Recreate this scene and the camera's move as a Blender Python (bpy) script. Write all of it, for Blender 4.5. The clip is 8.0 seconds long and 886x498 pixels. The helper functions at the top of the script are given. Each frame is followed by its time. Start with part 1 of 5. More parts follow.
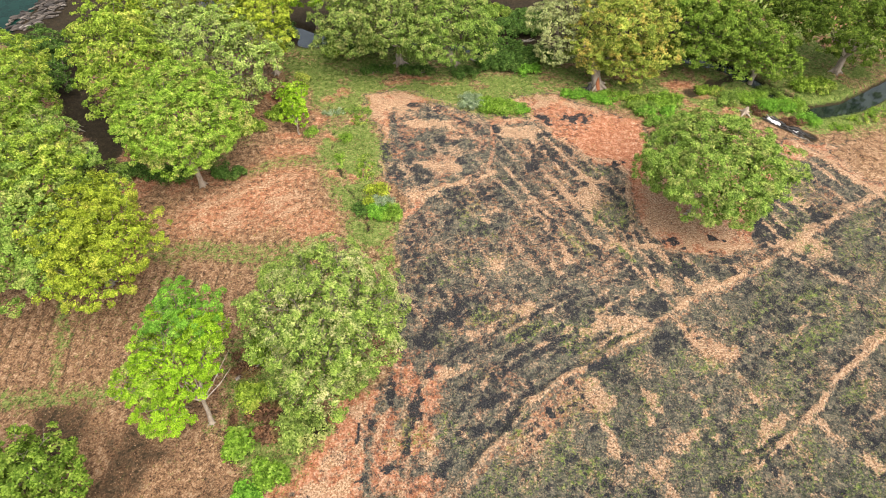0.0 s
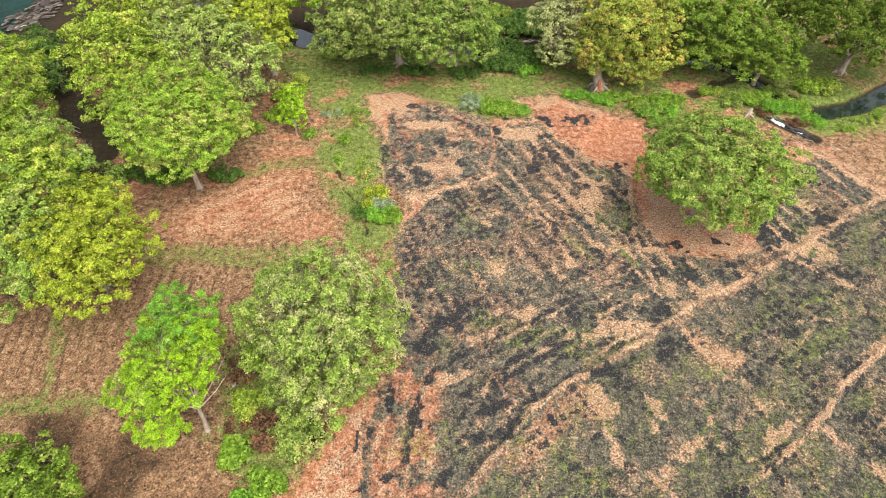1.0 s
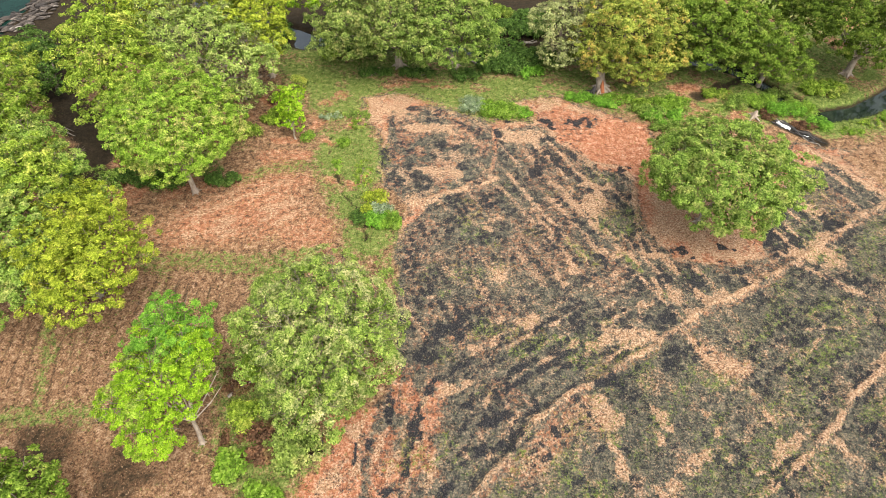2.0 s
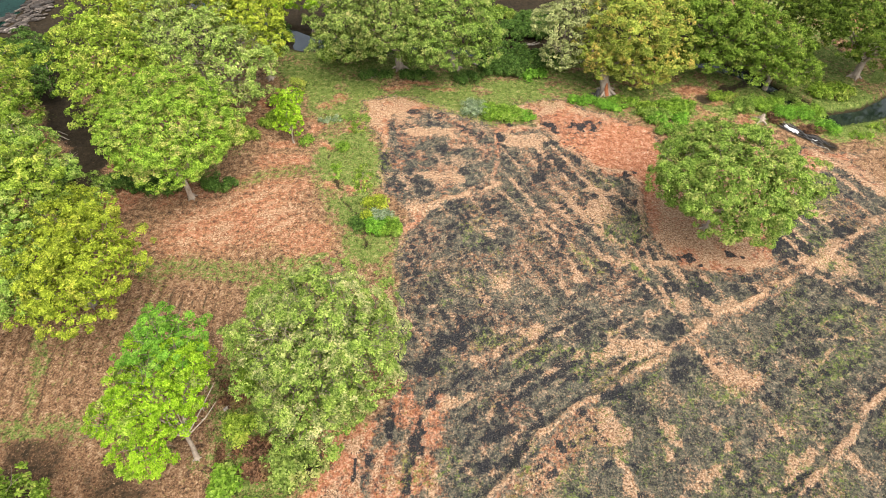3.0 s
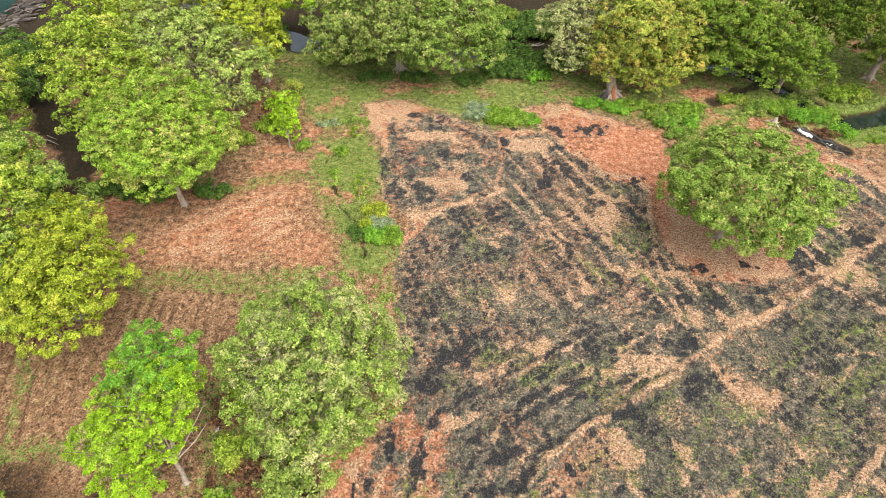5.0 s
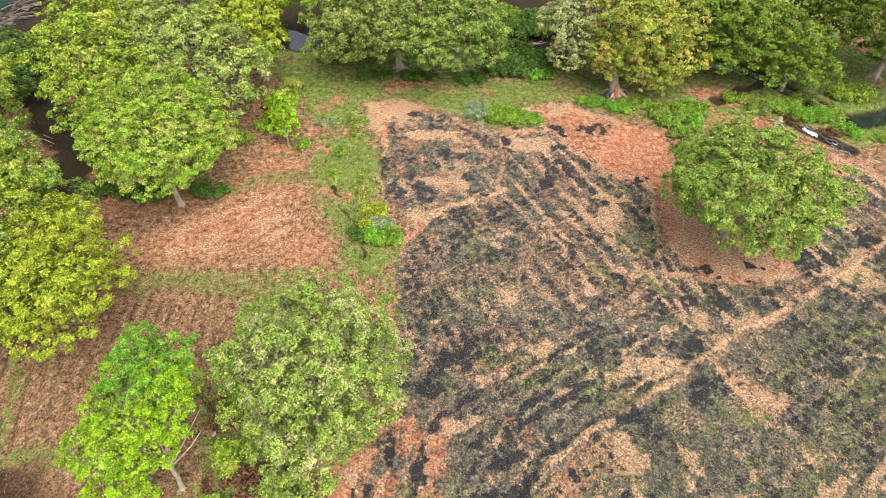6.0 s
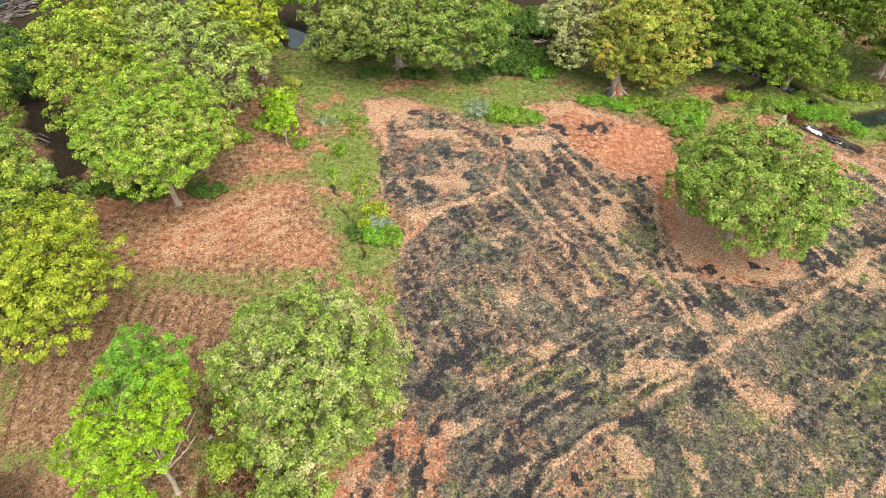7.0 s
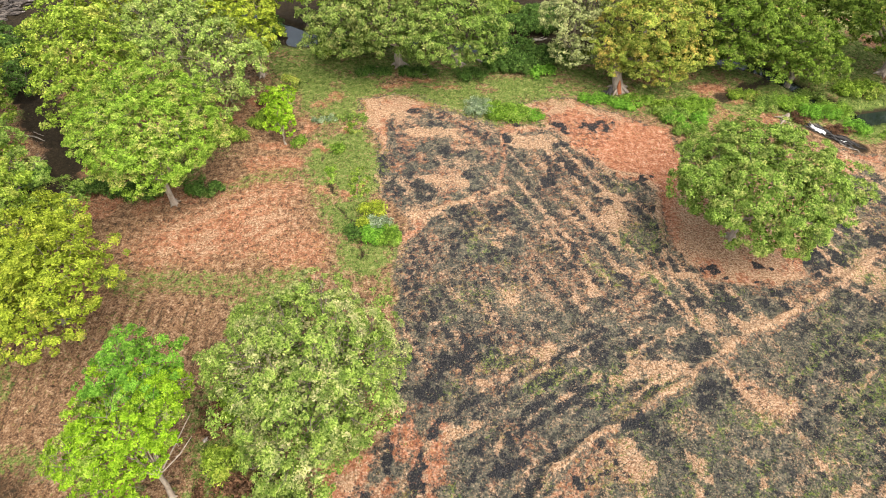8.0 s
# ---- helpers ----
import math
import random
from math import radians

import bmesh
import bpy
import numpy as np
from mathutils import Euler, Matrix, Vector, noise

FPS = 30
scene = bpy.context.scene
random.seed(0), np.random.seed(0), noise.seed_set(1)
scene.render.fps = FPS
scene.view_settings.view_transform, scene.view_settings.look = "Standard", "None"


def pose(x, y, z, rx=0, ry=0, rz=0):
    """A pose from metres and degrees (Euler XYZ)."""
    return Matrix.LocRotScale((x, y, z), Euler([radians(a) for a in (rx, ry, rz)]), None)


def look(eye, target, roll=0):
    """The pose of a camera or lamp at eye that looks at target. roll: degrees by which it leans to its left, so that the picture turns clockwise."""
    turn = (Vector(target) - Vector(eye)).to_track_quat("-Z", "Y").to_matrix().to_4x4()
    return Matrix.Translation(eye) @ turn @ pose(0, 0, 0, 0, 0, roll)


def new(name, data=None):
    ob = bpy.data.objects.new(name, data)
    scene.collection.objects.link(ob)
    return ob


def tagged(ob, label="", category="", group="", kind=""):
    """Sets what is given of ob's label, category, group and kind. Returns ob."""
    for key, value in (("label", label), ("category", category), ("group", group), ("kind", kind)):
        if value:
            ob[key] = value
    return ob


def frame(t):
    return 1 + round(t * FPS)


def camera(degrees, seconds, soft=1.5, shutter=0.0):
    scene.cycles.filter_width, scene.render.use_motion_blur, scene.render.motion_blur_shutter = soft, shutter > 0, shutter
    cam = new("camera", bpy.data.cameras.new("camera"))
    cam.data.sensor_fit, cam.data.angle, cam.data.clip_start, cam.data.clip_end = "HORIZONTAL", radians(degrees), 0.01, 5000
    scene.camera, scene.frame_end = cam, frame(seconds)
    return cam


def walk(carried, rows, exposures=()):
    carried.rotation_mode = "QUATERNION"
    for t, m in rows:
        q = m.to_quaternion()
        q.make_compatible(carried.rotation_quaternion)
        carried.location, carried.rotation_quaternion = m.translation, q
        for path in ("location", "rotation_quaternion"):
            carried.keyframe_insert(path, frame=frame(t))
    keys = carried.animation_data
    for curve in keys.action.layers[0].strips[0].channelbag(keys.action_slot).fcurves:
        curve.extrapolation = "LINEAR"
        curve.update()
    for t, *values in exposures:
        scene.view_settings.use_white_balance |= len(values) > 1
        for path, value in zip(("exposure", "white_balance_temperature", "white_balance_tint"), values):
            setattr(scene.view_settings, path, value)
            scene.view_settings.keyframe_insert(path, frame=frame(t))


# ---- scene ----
# The camera: a drone that glides forward and sinks, with a steady gimbal.
cam = camera(74.0, 8.0, soft=0.9)
PITCH, ROLL = -49.12, 0.52
PATH = [
    (0.0, 0.0, 0.0, 58.0),
    (0.5, -0.006, 0.44, 57.745),
    (1.0, -0.008, 1.06, 57.468),
    (1.5, -0.02, 1.78, 57.175),
    (3.0, -0.295, 4.43, 56.135),
    (3.5, -0.384, 5.34, 55.79),
    (4.0, -0.452, 6.12, 55.424),
    (4.5, -0.516, 6.76, 55.057),
    (6.0, -0.685, 8.02, 53.953),
    (6.5, -0.71, 8.33, 53.597),
    (7.0, -0.702, 8.63, 53.238),
    (7.5, -0.668, 8.94, 52.863),
    (8.0, -0.626, 9.22, 52.507),
]
AHEAD = Vector((0, math.cos(radians(PITCH)), math.sin(radians(PITCH))))
walk(cam, [(t, look((x, y, z), Vector((x, y, z)) + AHEAD, ROLL)) for t, x, y, z in PATH])

# ---- light: an overcast sky, its brightest part high in the south-east ----
SUN_EL, SUN_AZ = 63.0, 145.0          # degrees above the ground; degrees from +y towards +x
world = bpy.data.worlds.new("sky")
scene.world = world
world.use_nodes = True
wn = world.node_tree.nodes
sky = wn.new("ShaderNodeTexSky")
sky.sky_type, sky.sun_disc = "NISHITA", False
sky.sun_elevation, sky.sun_rotation = radians(SUN_EL), radians(SUN_AZ)
sky.air_density, sky.dust_density, sky.ozone_density = 1.0, 4.0, 1.0
wn["Background"].inputs["Strength"].default_value = 0.15
cloud = wn.new("ShaderNodeHueSaturation")            # cloud veil: the sky loses most of its blue
cloud.inputs["Saturation"].default_value = 0.38
world.node_tree.links.new(sky.outputs["Color"], cloud.inputs["Color"])
world.node_tree.links.new(cloud.outputs["Color"], wn["Background"].inputs["Color"])

sun = new("sun", bpy.data.lights.new("sun", "SUN"))
sun.data.energy, sun.data.angle, sun.data.color = 1.95, radians(58), (1.0, 0.93, 0.83)
sun_dir = Vector((math.sin(radians(SUN_AZ)) * math.cos(radians(SUN_EL)), math.cos(radians(SUN_AZ)) * math.cos(radians(SUN_EL)), math.sin(radians(SUN_EL))))
sun.matrix_world = look(sun_dir * 200, (0, 0, 0))
scene.view_settings.exposure = 1.40


# ---- materials ----
def material(name, rough=0.9, spec=0.2):
    m = bpy.data.materials.new(name)
    m.use_nodes = True
    b = m.node_tree.nodes["Principled BSDF"]
    b.inputs["Roughness"].default_value = rough
    b.inputs["Specular IOR Level"].default_value = spec
    return m, m.node_tree.nodes, m.node_tree.links, b


def noise_tex(nodes, links, scale, detail=4.0, rough=0.6, stretch=None):
    co = nodes.new("ShaderNodeTexCoord")
    tex = nodes.new("ShaderNodeTexNoise")
    tex.inputs["Scale"].default_value, tex.inputs["Detail"].default_value, tex.inputs["Roughness"].default_value = scale, detail, rough
    if stretch:
        mp = nodes.new("ShaderNodeMapping")
        mp.inputs["Scale"].default_value = stretch
        links.new(co.outputs["Object"], mp.inputs["Vector"])
        links.new(mp.outputs["Vector"], tex.inputs["Vector"])
    else:
        links.new(co.outputs["Object"], tex.inputs["Vector"])
    return tex.outputs["Fac"]


def ramp(nodes, links, fac, stops):
    r = nodes.new("ShaderNodeValToRGB")
    while len(r.color_ramp.elements) < len(stops):
        r.color_ramp.elements.new(0.5)
    for e, (at, col) in zip(r.color_ramp.elements, stops):
        e.position, e.color = at, (*col, 1.0)
    links.new(fac, r.inputs["Fac"])
    return r.outputs["Color"]


def mix(nodes, links, fac, a, b):
    m = nodes.new("ShaderNodeMix")
    m.data_type = "RGBA"
    for k, v in (("Factor", fac), ("A", a), ("B", b)):
        sock = [s for s in m.inputs if s.name == k and s.type == ("VALUE" if k == "Factor" else "RGBA")][0]
        if isinstance(v, bpy.types.NodeSocket):
            links.new(v, sock)
        else:
            sock.default_value = v if k == "Factor" else (*v, 1.0)
    return [s for s in m.outputs if s.type == "RGBA"][0]


def calc(nodes, links, op, a, b=0.0, clamp=False):
    n = nodes.new("ShaderNodeMath")
    n.operation, n.use_clamp = op, clamp
    for sock, v in zip(n.inputs, (a, b)):
        if isinstance(v, bpy.types.NodeSocket):
            links.new(v, sock)
        else:
            sock.default_value = v
    return n.outputs[0]


def bumped(nodes, links, bsdf, height, strength, distance):
    b = nodes.new("ShaderNodeBump")
    b.inputs["Strength"].default_value, b.inputs["Distance"].default_value = strength, distance
    links.new(height, b.inputs["Height"])
    links.new(b.outputs["Normal"], bsdf.inputs["Normal"])


def soil_material():
    """Ground: bare ash soil under layers of straw, char, grass, red earth, mulch, and mud with painted shade, laid by
    the sheet's own cover layers.
    """
    m, n, l, b = material("field_soil", 0.95, 0.1)
    fine = noise_tex(n, l, 4.5, 6, 0.8)
    mid = noise_tex(n, l, 1.3, 5, 0.65)
    big = noise_tex(n, l, 0.12, 3, 0.5)
    grit = noise_tex(n, l, 11.0, 4, 0.75)
    detail = calc(n, l, "ADD", calc(n, l, "MULTIPLY", fine, 0.6), calc(n, l, "MULTIPLY", mid, 0.4))
    ca, cb = n.new("ShaderNodeVertexColor"), n.new("ShaderNodeVertexColor")
    ca.layer_name, cb.layer_name = "cover_a", "cover_b"
    sa, sb = n.new("ShaderNodeSeparateColor"), n.new("ShaderNodeSeparateColor")
    l.new(ca.outputs["Color"], sa.inputs["Color"])
    l.new(cb.outputs["Color"], sb.inputs["Color"])

    def layer(mask, sharp, wobble, against):
        """Where a layer lies: its cover, broken up by the grain."""
        v = calc(n, l, "ADD", mask, calc(n, l, "MULTIPLY", calc(n, l, "SUBTRACT", against, 0.5), wobble))
        v = calc(n, l, "MULTIPLY", calc(n, l, "SUBTRACT", v, 0.5), sharp)
        return calc(n, l, "ADD", v, 0.5, True)

    col = ramp(n, l, detail, [(0.404, (0.015, 0.017, 0.015)), (0.476, (0.060, 0.060, 0.048)), (0.532, (0.122, 0.114, 0.082)), (0.604, (0.27, 0.215, 0.14))])
    mulch = ramp(n, l, detail, [(0.404, (0.034, 0.021, 0.012)), (0.468, (0.142, 0.078, 0.040)), (0.532, (0.285, 0.163, 0.085)), (0.604, (0.49, 0.345, 0.215))])
    orange = ramp(n, l, detail, [(0.396, (0.150, 0.055, 0.027)), (0.468, (0.305, 0.116, 0.056)), (0.532, (0.455, 0.196, 0.106)), (0.600, (0.63, 0.40, 0.27))])
    straw = ramp(n, l, fine, [(0.404, (0.145, 0.078, 0.038)), (0.462, (0.300, 0.172, 0.094)), (0.520, (0.455, 0.282, 0.166)), (0.590, (0.66, 0.46, 0.305))])
    green = ramp(n, l, detail, [(0.404, (0.036, 0.050, 0.010)), (0.468, (0.106, 0.160, 0.030)), (0.532, (0.188, 0.242, 0.056)), (0.612, (0.35, 0.33, 0.13))])
    char = ramp(n, l, grit, [(0.388, (0.008, 0.008, 0.010)), (0.510, (0.022, 0.023, 0.027)), (0.580, (0.052, 0.051, 0.051)), (0.650, (0.17, 0.145, 0.115))])
    # near-black soil colour: wet mud, and shade painted onto the ground
    mud_shade = ramp(n, l, detail, [(0.38, (0.014, 0.011, 0.006)), (0.54, (0.036, 0.026, 0.014)), (0.68, (0.075, 0.053, 0.03))])
    clod = noise_tex(n, l, 2.1, 8, 0.78)
    clod2 = noise_tex(n, l, 2.9, 8, 0.8)
    clod3 = noise_tex(n, l, 1.7, 8, 0.75)
    col = mix(n, l, layer(sb.outputs["Green"], 2.5, 1.2, mid), col, mulch)
    col = mix(n, l, layer(sb.outputs["Red"], 2.4, 2.6, clod3), col, orange)
    col = mix(n, l, layer(sa.outputs["Blue"], 2.6, 3.6, clod3), col, green)
    col = mix(n, l, layer(sa.outputs["Red"], 3.0, 2.9, clod2), col, straw)
    col = mix(n, l, layer(sa.outputs["Green"], 3.6, 2.5, clod), col, char)
    col = mix(n, l, layer(sb.outputs["Blue"], 2.5, 1.2, mid), col, mud_shade)
    tone = ramp(n, l, big, [(0.3, (0.84, 0.84, 0.86)), (0.7, (1.0, 1.0, 1.0))])
    mul = n.new("ShaderNodeMix")
    mul.data_type, mul.blend_type = "RGBA", "MULTIPLY"
    mul.inputs[0].default_value = 1.0
    l.new(col, mul.inputs[6])
    l.new(tone, mul.inputs[7])
    l.new(mul.outputs[2], b.inputs["Base Color"])
    bumped(n, l, b, calc(n, l, "ADD", fine, grit), 1.0, 0.2)
    return m


def leaf_material(name, dark, main, light, odd, odd_share=0.08, through_light=0.32):
    """Leaves: every leaf takes a tone of its own, patches of the crown turn towards the odd colour."""
    m, n, l, b = material(name, 0.65, 0.06)
    geo = n.new("ShaderNodeNewGeometry")
    each = ramp(n, l, geo.outputs["Random Per Island"], [(0.0, dark), (0.45, main), (1.0, light)])
    patch = noise_tex(n, l, 0.45, 3, 0.6)
    edge = 0.62 - odd_share
    turn = ramp(n, l, patch, [(edge, (0, 0, 0)), (edge + 0.16, (1, 1, 1))])
    bw = n.new("ShaderNodeRGBToBW")
    l.new(turn, bw.inputs["Color"])
    amount = calc(n, l, "MULTIPLY", bw.outputs[0], calc(n, l, "MULTIPLY", geo.outputs["Random Per Island"], 1.1, True), True)
    col = mix(n, l, amount, each, odd)
    spray_tone = ramp(n, l, noise_tex(n, l, 1.25, 3, 0.6), [(0.36, (0.50, 0.54, 0.53)), (0.50, (0.97, 0.97, 0.97)), (0.66, (1.34, 1.31, 1.22))])   # lit sprays and shaded gaps put into the leaf colour
    tone = n.new("ShaderNodeMix")
    tone.data_type, tone.blend_type = "RGBA", "MULTIPLY"
    tone.inputs[0].default_value = 1.0
    l.new(col, tone.inputs[6])
    l.new(spray_tone, tone.inputs[7])
    col = tone.outputs[2]
    l.new(col, b.inputs["Base Color"])
    tr = n.new("ShaderNodeBsdfTranslucent")
    l.new(col, tr.inputs["Color"])
    ms = n.new("ShaderNodeMixShader")
    ms.inputs["Fac"].default_value = through_light
    l.new(b.outputs[0], ms.inputs[1])
    l.new(tr.outputs[0], ms.inputs[2])
    l.new(ms.outputs[0], n["Material Output"].inputs["Surface"])
    return m


def bark_material(name, dark, light):
    m, n, l, b = material(name, 0.9, 0.15)
    g = noise_tex(n, l, 3.0, 5, 0.65, (1.0, 1.0, 0.3))
    s = noise_tex(n, l, 0.8, 3, 0.5)
    col = ramp(n, l, g, [(0.32, dark), (0.62, light)])
    col = mix(n, l, calc(n, l, "MULTIPLY", s, 0.5), col, tuple(0.5 * v for v in light))
    l.new(col, b.inputs["Base Color"])
    bumped(n, l, b, g, 0.6, 0.05)
    return m


def rock_material():
    """River rock: every rock has its own tone, darker and wet low down in its grain."""
    m, n, l, b = material("river_rock", 0.7, 0.25)
    info = n.new("ShaderNodeObjectInfo")
    own = ramp(n, l, info.outputs["Random"], [(0.0, (0.016, 0.013, 0.011)), (0.5, (0.060, 0.047, 0.038)), (0.85, (0.135, 0.108, 0.086)), (1.0, (0.27, 0.235, 0.205))])
    g = noise_tex(n, l, 2.2, 5, 0.7)
    l.new(mix(n, l, ramp(n, l, g, [(0.4, (0, 0, 0)), (0.62, (0.8, 0.8, 0.8))]), own, (0.022, 0.019, 0.016)), b.inputs["Base Color"])
    bumped(n, l, b, g, 0.8, 0.12)
    return m


def blade_material(name, a, b_, c):
    m, n, l, b = material(name, 0.8, 0.15)
    geo = n.new("ShaderNodeNewGeometry")
    each = ramp(n, l, geo.outputs["Random Per Island"], [(0.0, a), (0.5, b_), (1.0, c)])
    s = noise_tex(n, l, 0.25, 3, 0.5)
    col = mix(n, l, calc(n, l, "MULTIPLY", s, 0.35), each, a)
    l.new(col, b.inputs["Base Color"])
    return m


def water_material(name, spec, deep, shallow):
    m, n, l, b = material(name, 0.03, spec)
    s = noise_tex(n, l, 0.4, 3, 0.5)
    l.new(ramp(n, l, s, [(0.35, deep), (0.65, shallow)]), b.inputs["Base Color"])
    bumped(n, l, b, noise_tex(n, l, 2.5, 3, 0.5), 0.08, 0.05)
    return m


SOIL = soil_material()
WATER = water_material("stream_water", 0.22, (0.007, 0.012, 0.008), (0.020, 0.028, 0.017))
POOL_WATER = water_material("pool_water", 0.6, (0.010, 0.016, 0.016), (0.022, 0.030, 0.030))
RIVER_WATER = water_material("river_water", 0.03, (0.004, 0.016, 0.012), (0.006, 0.024, 0.018))
LEAF_MID = leaf_material("leaf_mid_green", (0.068, 0.124, 0.011), (0.165, 0.260, 0.024), (0.283, 0.376, 0.056), (0.370, 0.367, 0.100), 0.12)
LEAF_FRESH = leaf_material("leaf_fresh_green", (0.060, 0.112, 0.014), (0.168, 0.266, 0.038), (0.305, 0.400, 0.092), (0.385, 0.390, 0.120), 0.13)
LEAF_PALE_CROWN = leaf_material("leaf_pale_fresh", (0.066, 0.122, 0.017), (0.190, 0.280, 0.044), (0.328, 0.408, 0.096), (0.46, 0.41, 0.21), 0.14)
LEAF_DOME = leaf_material("leaf_warm_green", (0.070, 0.142, 0.011), (0.204, 0.336, 0.030), (0.345, 0.470, 0.074), (0.46, 0.39, 0.14), 0.13)
LEAF_BUSH = leaf_material("leaf_bush_green", (0.070, 0.140, 0.013), (0.150, 0.262, 0.023), (0.250, 0.360, 0.058), (0.340, 0.380, 0.117), 0.06)
LEAF_LIME = leaf_material("leaf_lime", (0.095, 0.190, 0.008), (0.202, 0.353, 0.013), (0.325, 0.459, 0.039), (0.426, 0.459, 0.134), 0.06)
LEAF_EMERALD = leaf_material("leaf_emerald", (0.056, 0.148, 0.013), (0.129, 0.282, 0.025), (0.213, 0.386, 0.050), (0.302, 0.414, 0.067), 0.04)
LEAF_YELLOW = leaf_material("leaf_yellow_green", (0.105, 0.146, 0.012), (0.241, 0.308, 0.023), (0.380, 0.430, 0.052), (0.449, 0.419, 0.071), 0.09)
LEAF_OLIVE = leaf_material("leaf_olive", (0.084, 0.142, 0.011), (0.206, 0.300, 0.029), (0.350, 0.440, 0.068), (0.46, 0.45, 0.10), 0.12)
LEAF_AUTUMN = leaf_material("leaf_turning", (0.090, 0.136, 0.016), (0.250, 0.315, 0.044), (0.400, 0.435, 0.095), (0.58, 0.36, 0.10), 0.13)
# dark bushes; beyond the stream this colour also stands in for shade
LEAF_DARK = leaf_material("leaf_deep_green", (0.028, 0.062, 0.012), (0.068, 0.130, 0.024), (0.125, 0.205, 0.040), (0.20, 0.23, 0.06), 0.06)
LEAF_PALE = leaf_material("leaf_silver_green", (0.11, 0.17, 0.07), (0.21, 0.27, 0.14), (0.33, 0.38, 0.25), (0.38, 0.40, 0.3), 0.05)
LEAF_DULL = leaf_material("leaf_dull_olive", (0.070, 0.110, 0.017), (0.172, 0.242, 0.045), (0.295, 0.360, 0.098), (0.40, 0.36, 0.14), 0.12)
LEAF_SOFT = leaf_material("leaf_soft_green", (0.062, 0.108, 0.015), (0.150, 0.236, 0.036), (0.262, 0.345, 0.078), (0.37, 0.35, 0.13), 0.10)
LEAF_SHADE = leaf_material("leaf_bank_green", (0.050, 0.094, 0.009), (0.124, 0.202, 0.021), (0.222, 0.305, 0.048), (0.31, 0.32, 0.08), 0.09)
LEAF_WAN = leaf_material("leaf_wan_olive", (0.125, 0.150, 0.045), (0.260, 0.295, 0.100), (0.41, 0.43, 0.19), (0.46, 0.42, 0.20), 0.12)
LEAF_RUST = leaf_material("leaf_dry_rust", (0.045, 0.024, 0.014), (0.120, 0.062, 0.034), (0.22, 0.125, 0.070), (0.12, 0.13, 0.03), 0.08)
LEAF_GREY = leaf_material("leaf_grey_green", (0.088, 0.148, 0.021), (0.216, 0.312, 0.053), (0.375, 0.455, 0.125), (0.47, 0.47, 0.18), 0.13)
LEAF_DEEP = leaf_material("leaf_rich_green", (0.033, 0.060, 0.006), (0.079, 0.129, 0.014), (0.142, 0.198, 0.029), (0.215, 0.224, 0.045), 0.08)
BARK_PALE = bark_material("bark_pale", (0.168, 0.126, 0.084), (0.392, 0.322, 0.252))
BARK_GREY = bark_material("bark_grey", (0.077, 0.059, 0.042), (0.238, 0.196, 0.147))
BARK_RED = bark_material("bark_stripped_red", (0.182, 0.052, 0.021), (0.406, 0.154, 0.070))
BARK_CHAR = bark_material("wood_charred", (0.012, 0.011, 0.011), (0.07, 0.065, 0.06))
WOOD_DRIFT = bark_material("wood_driftwood", (0.070, 0.059, 0.045), (0.294, 0.259, 0.210))
ASH_WHITE = bark_material("ash_white", (0.50, 0.49, 0.48), (0.80, 0.79, 0.78))
STRAW = blade_material("straw", (0.174, 0.099, 0.046), (0.319, 0.209, 0.110), (0.441, 0.348, 0.232))
LITTER = blade_material("dry_leaf_litter", (0.081, 0.043, 0.023), (0.209, 0.116, 0.058), (0.383, 0.267, 0.162))
STUBBLE = blade_material("burnt_stubble", (0.006, 0.006, 0.007), (0.017, 0.017, 0.017), (0.058, 0.053, 0.046))
GRASS = blade_material("grass", (0.035, 0.055, 0.009), (0.087, 0.125, 0.017), (0.168, 0.186, 0.043))
WEED = blade_material("field_weed", (0.022, 0.026, 0.016), (0.082, 0.084, 0.050), (0.215, 0.195, 0.115))


# ---- plan of the ground: outlines and lines in metres ----
FIELD = [(-13.1, 84.2), (-9.2, 85.8), (-4.6, 85.1), (0.8, 82.9), (5.1, 80.4), (7.6, 77.8), (8.9, 79.2), (13.2, 78.7), (10.8, 83.8), (14.3, 85.7), (18.8, 85.5), (22.8, 82.1), (26.9, 80.7), (30.6, 77.7), (32.3, 74.2), (32.0, 69.4), (34.2, 65.9), (36.4, 61.4), (53.5, 73.8), (60.5, 71.6), (70.8, 76.9), (119.5, 89.5), (107.8, 46), (56.7, 13.5), (-17.5, 12.9), (-14.5, 19), (-11.8, 23.9), (-11.3, 26.3), (-10.2, 28.2), (-8.2, 29.7), (-5.6, 32.0), (-5.0, 35.5), (-5.6, 41), (-6.0, 47.1), (-6.2, 51.4), (-6.2, 56.5), (-4.8, 58.5), (-5.3, 60.9), (-8.5, 63.7), (-9.9, 67.1), (-9.1, 70.1), (-10.3, 75.1), (-12.4, 79.9)]
BURN_N = [(-8.9, 80.2), (-2.5, 82.7), (4.1, 80.4), (7.4, 76.7), (6.4, 64.6), (-2, 61.5), (-4, 59.8), (-7.8, 63.5), (-8.9, 70.2), (-8.6, 75)]
BURN_NE = [(12.9, 81.3), (20.1, 82.2), (25.1, 78.5), (24.5, 74.8), (18.9, 73.3), (15.8, 77.6)]
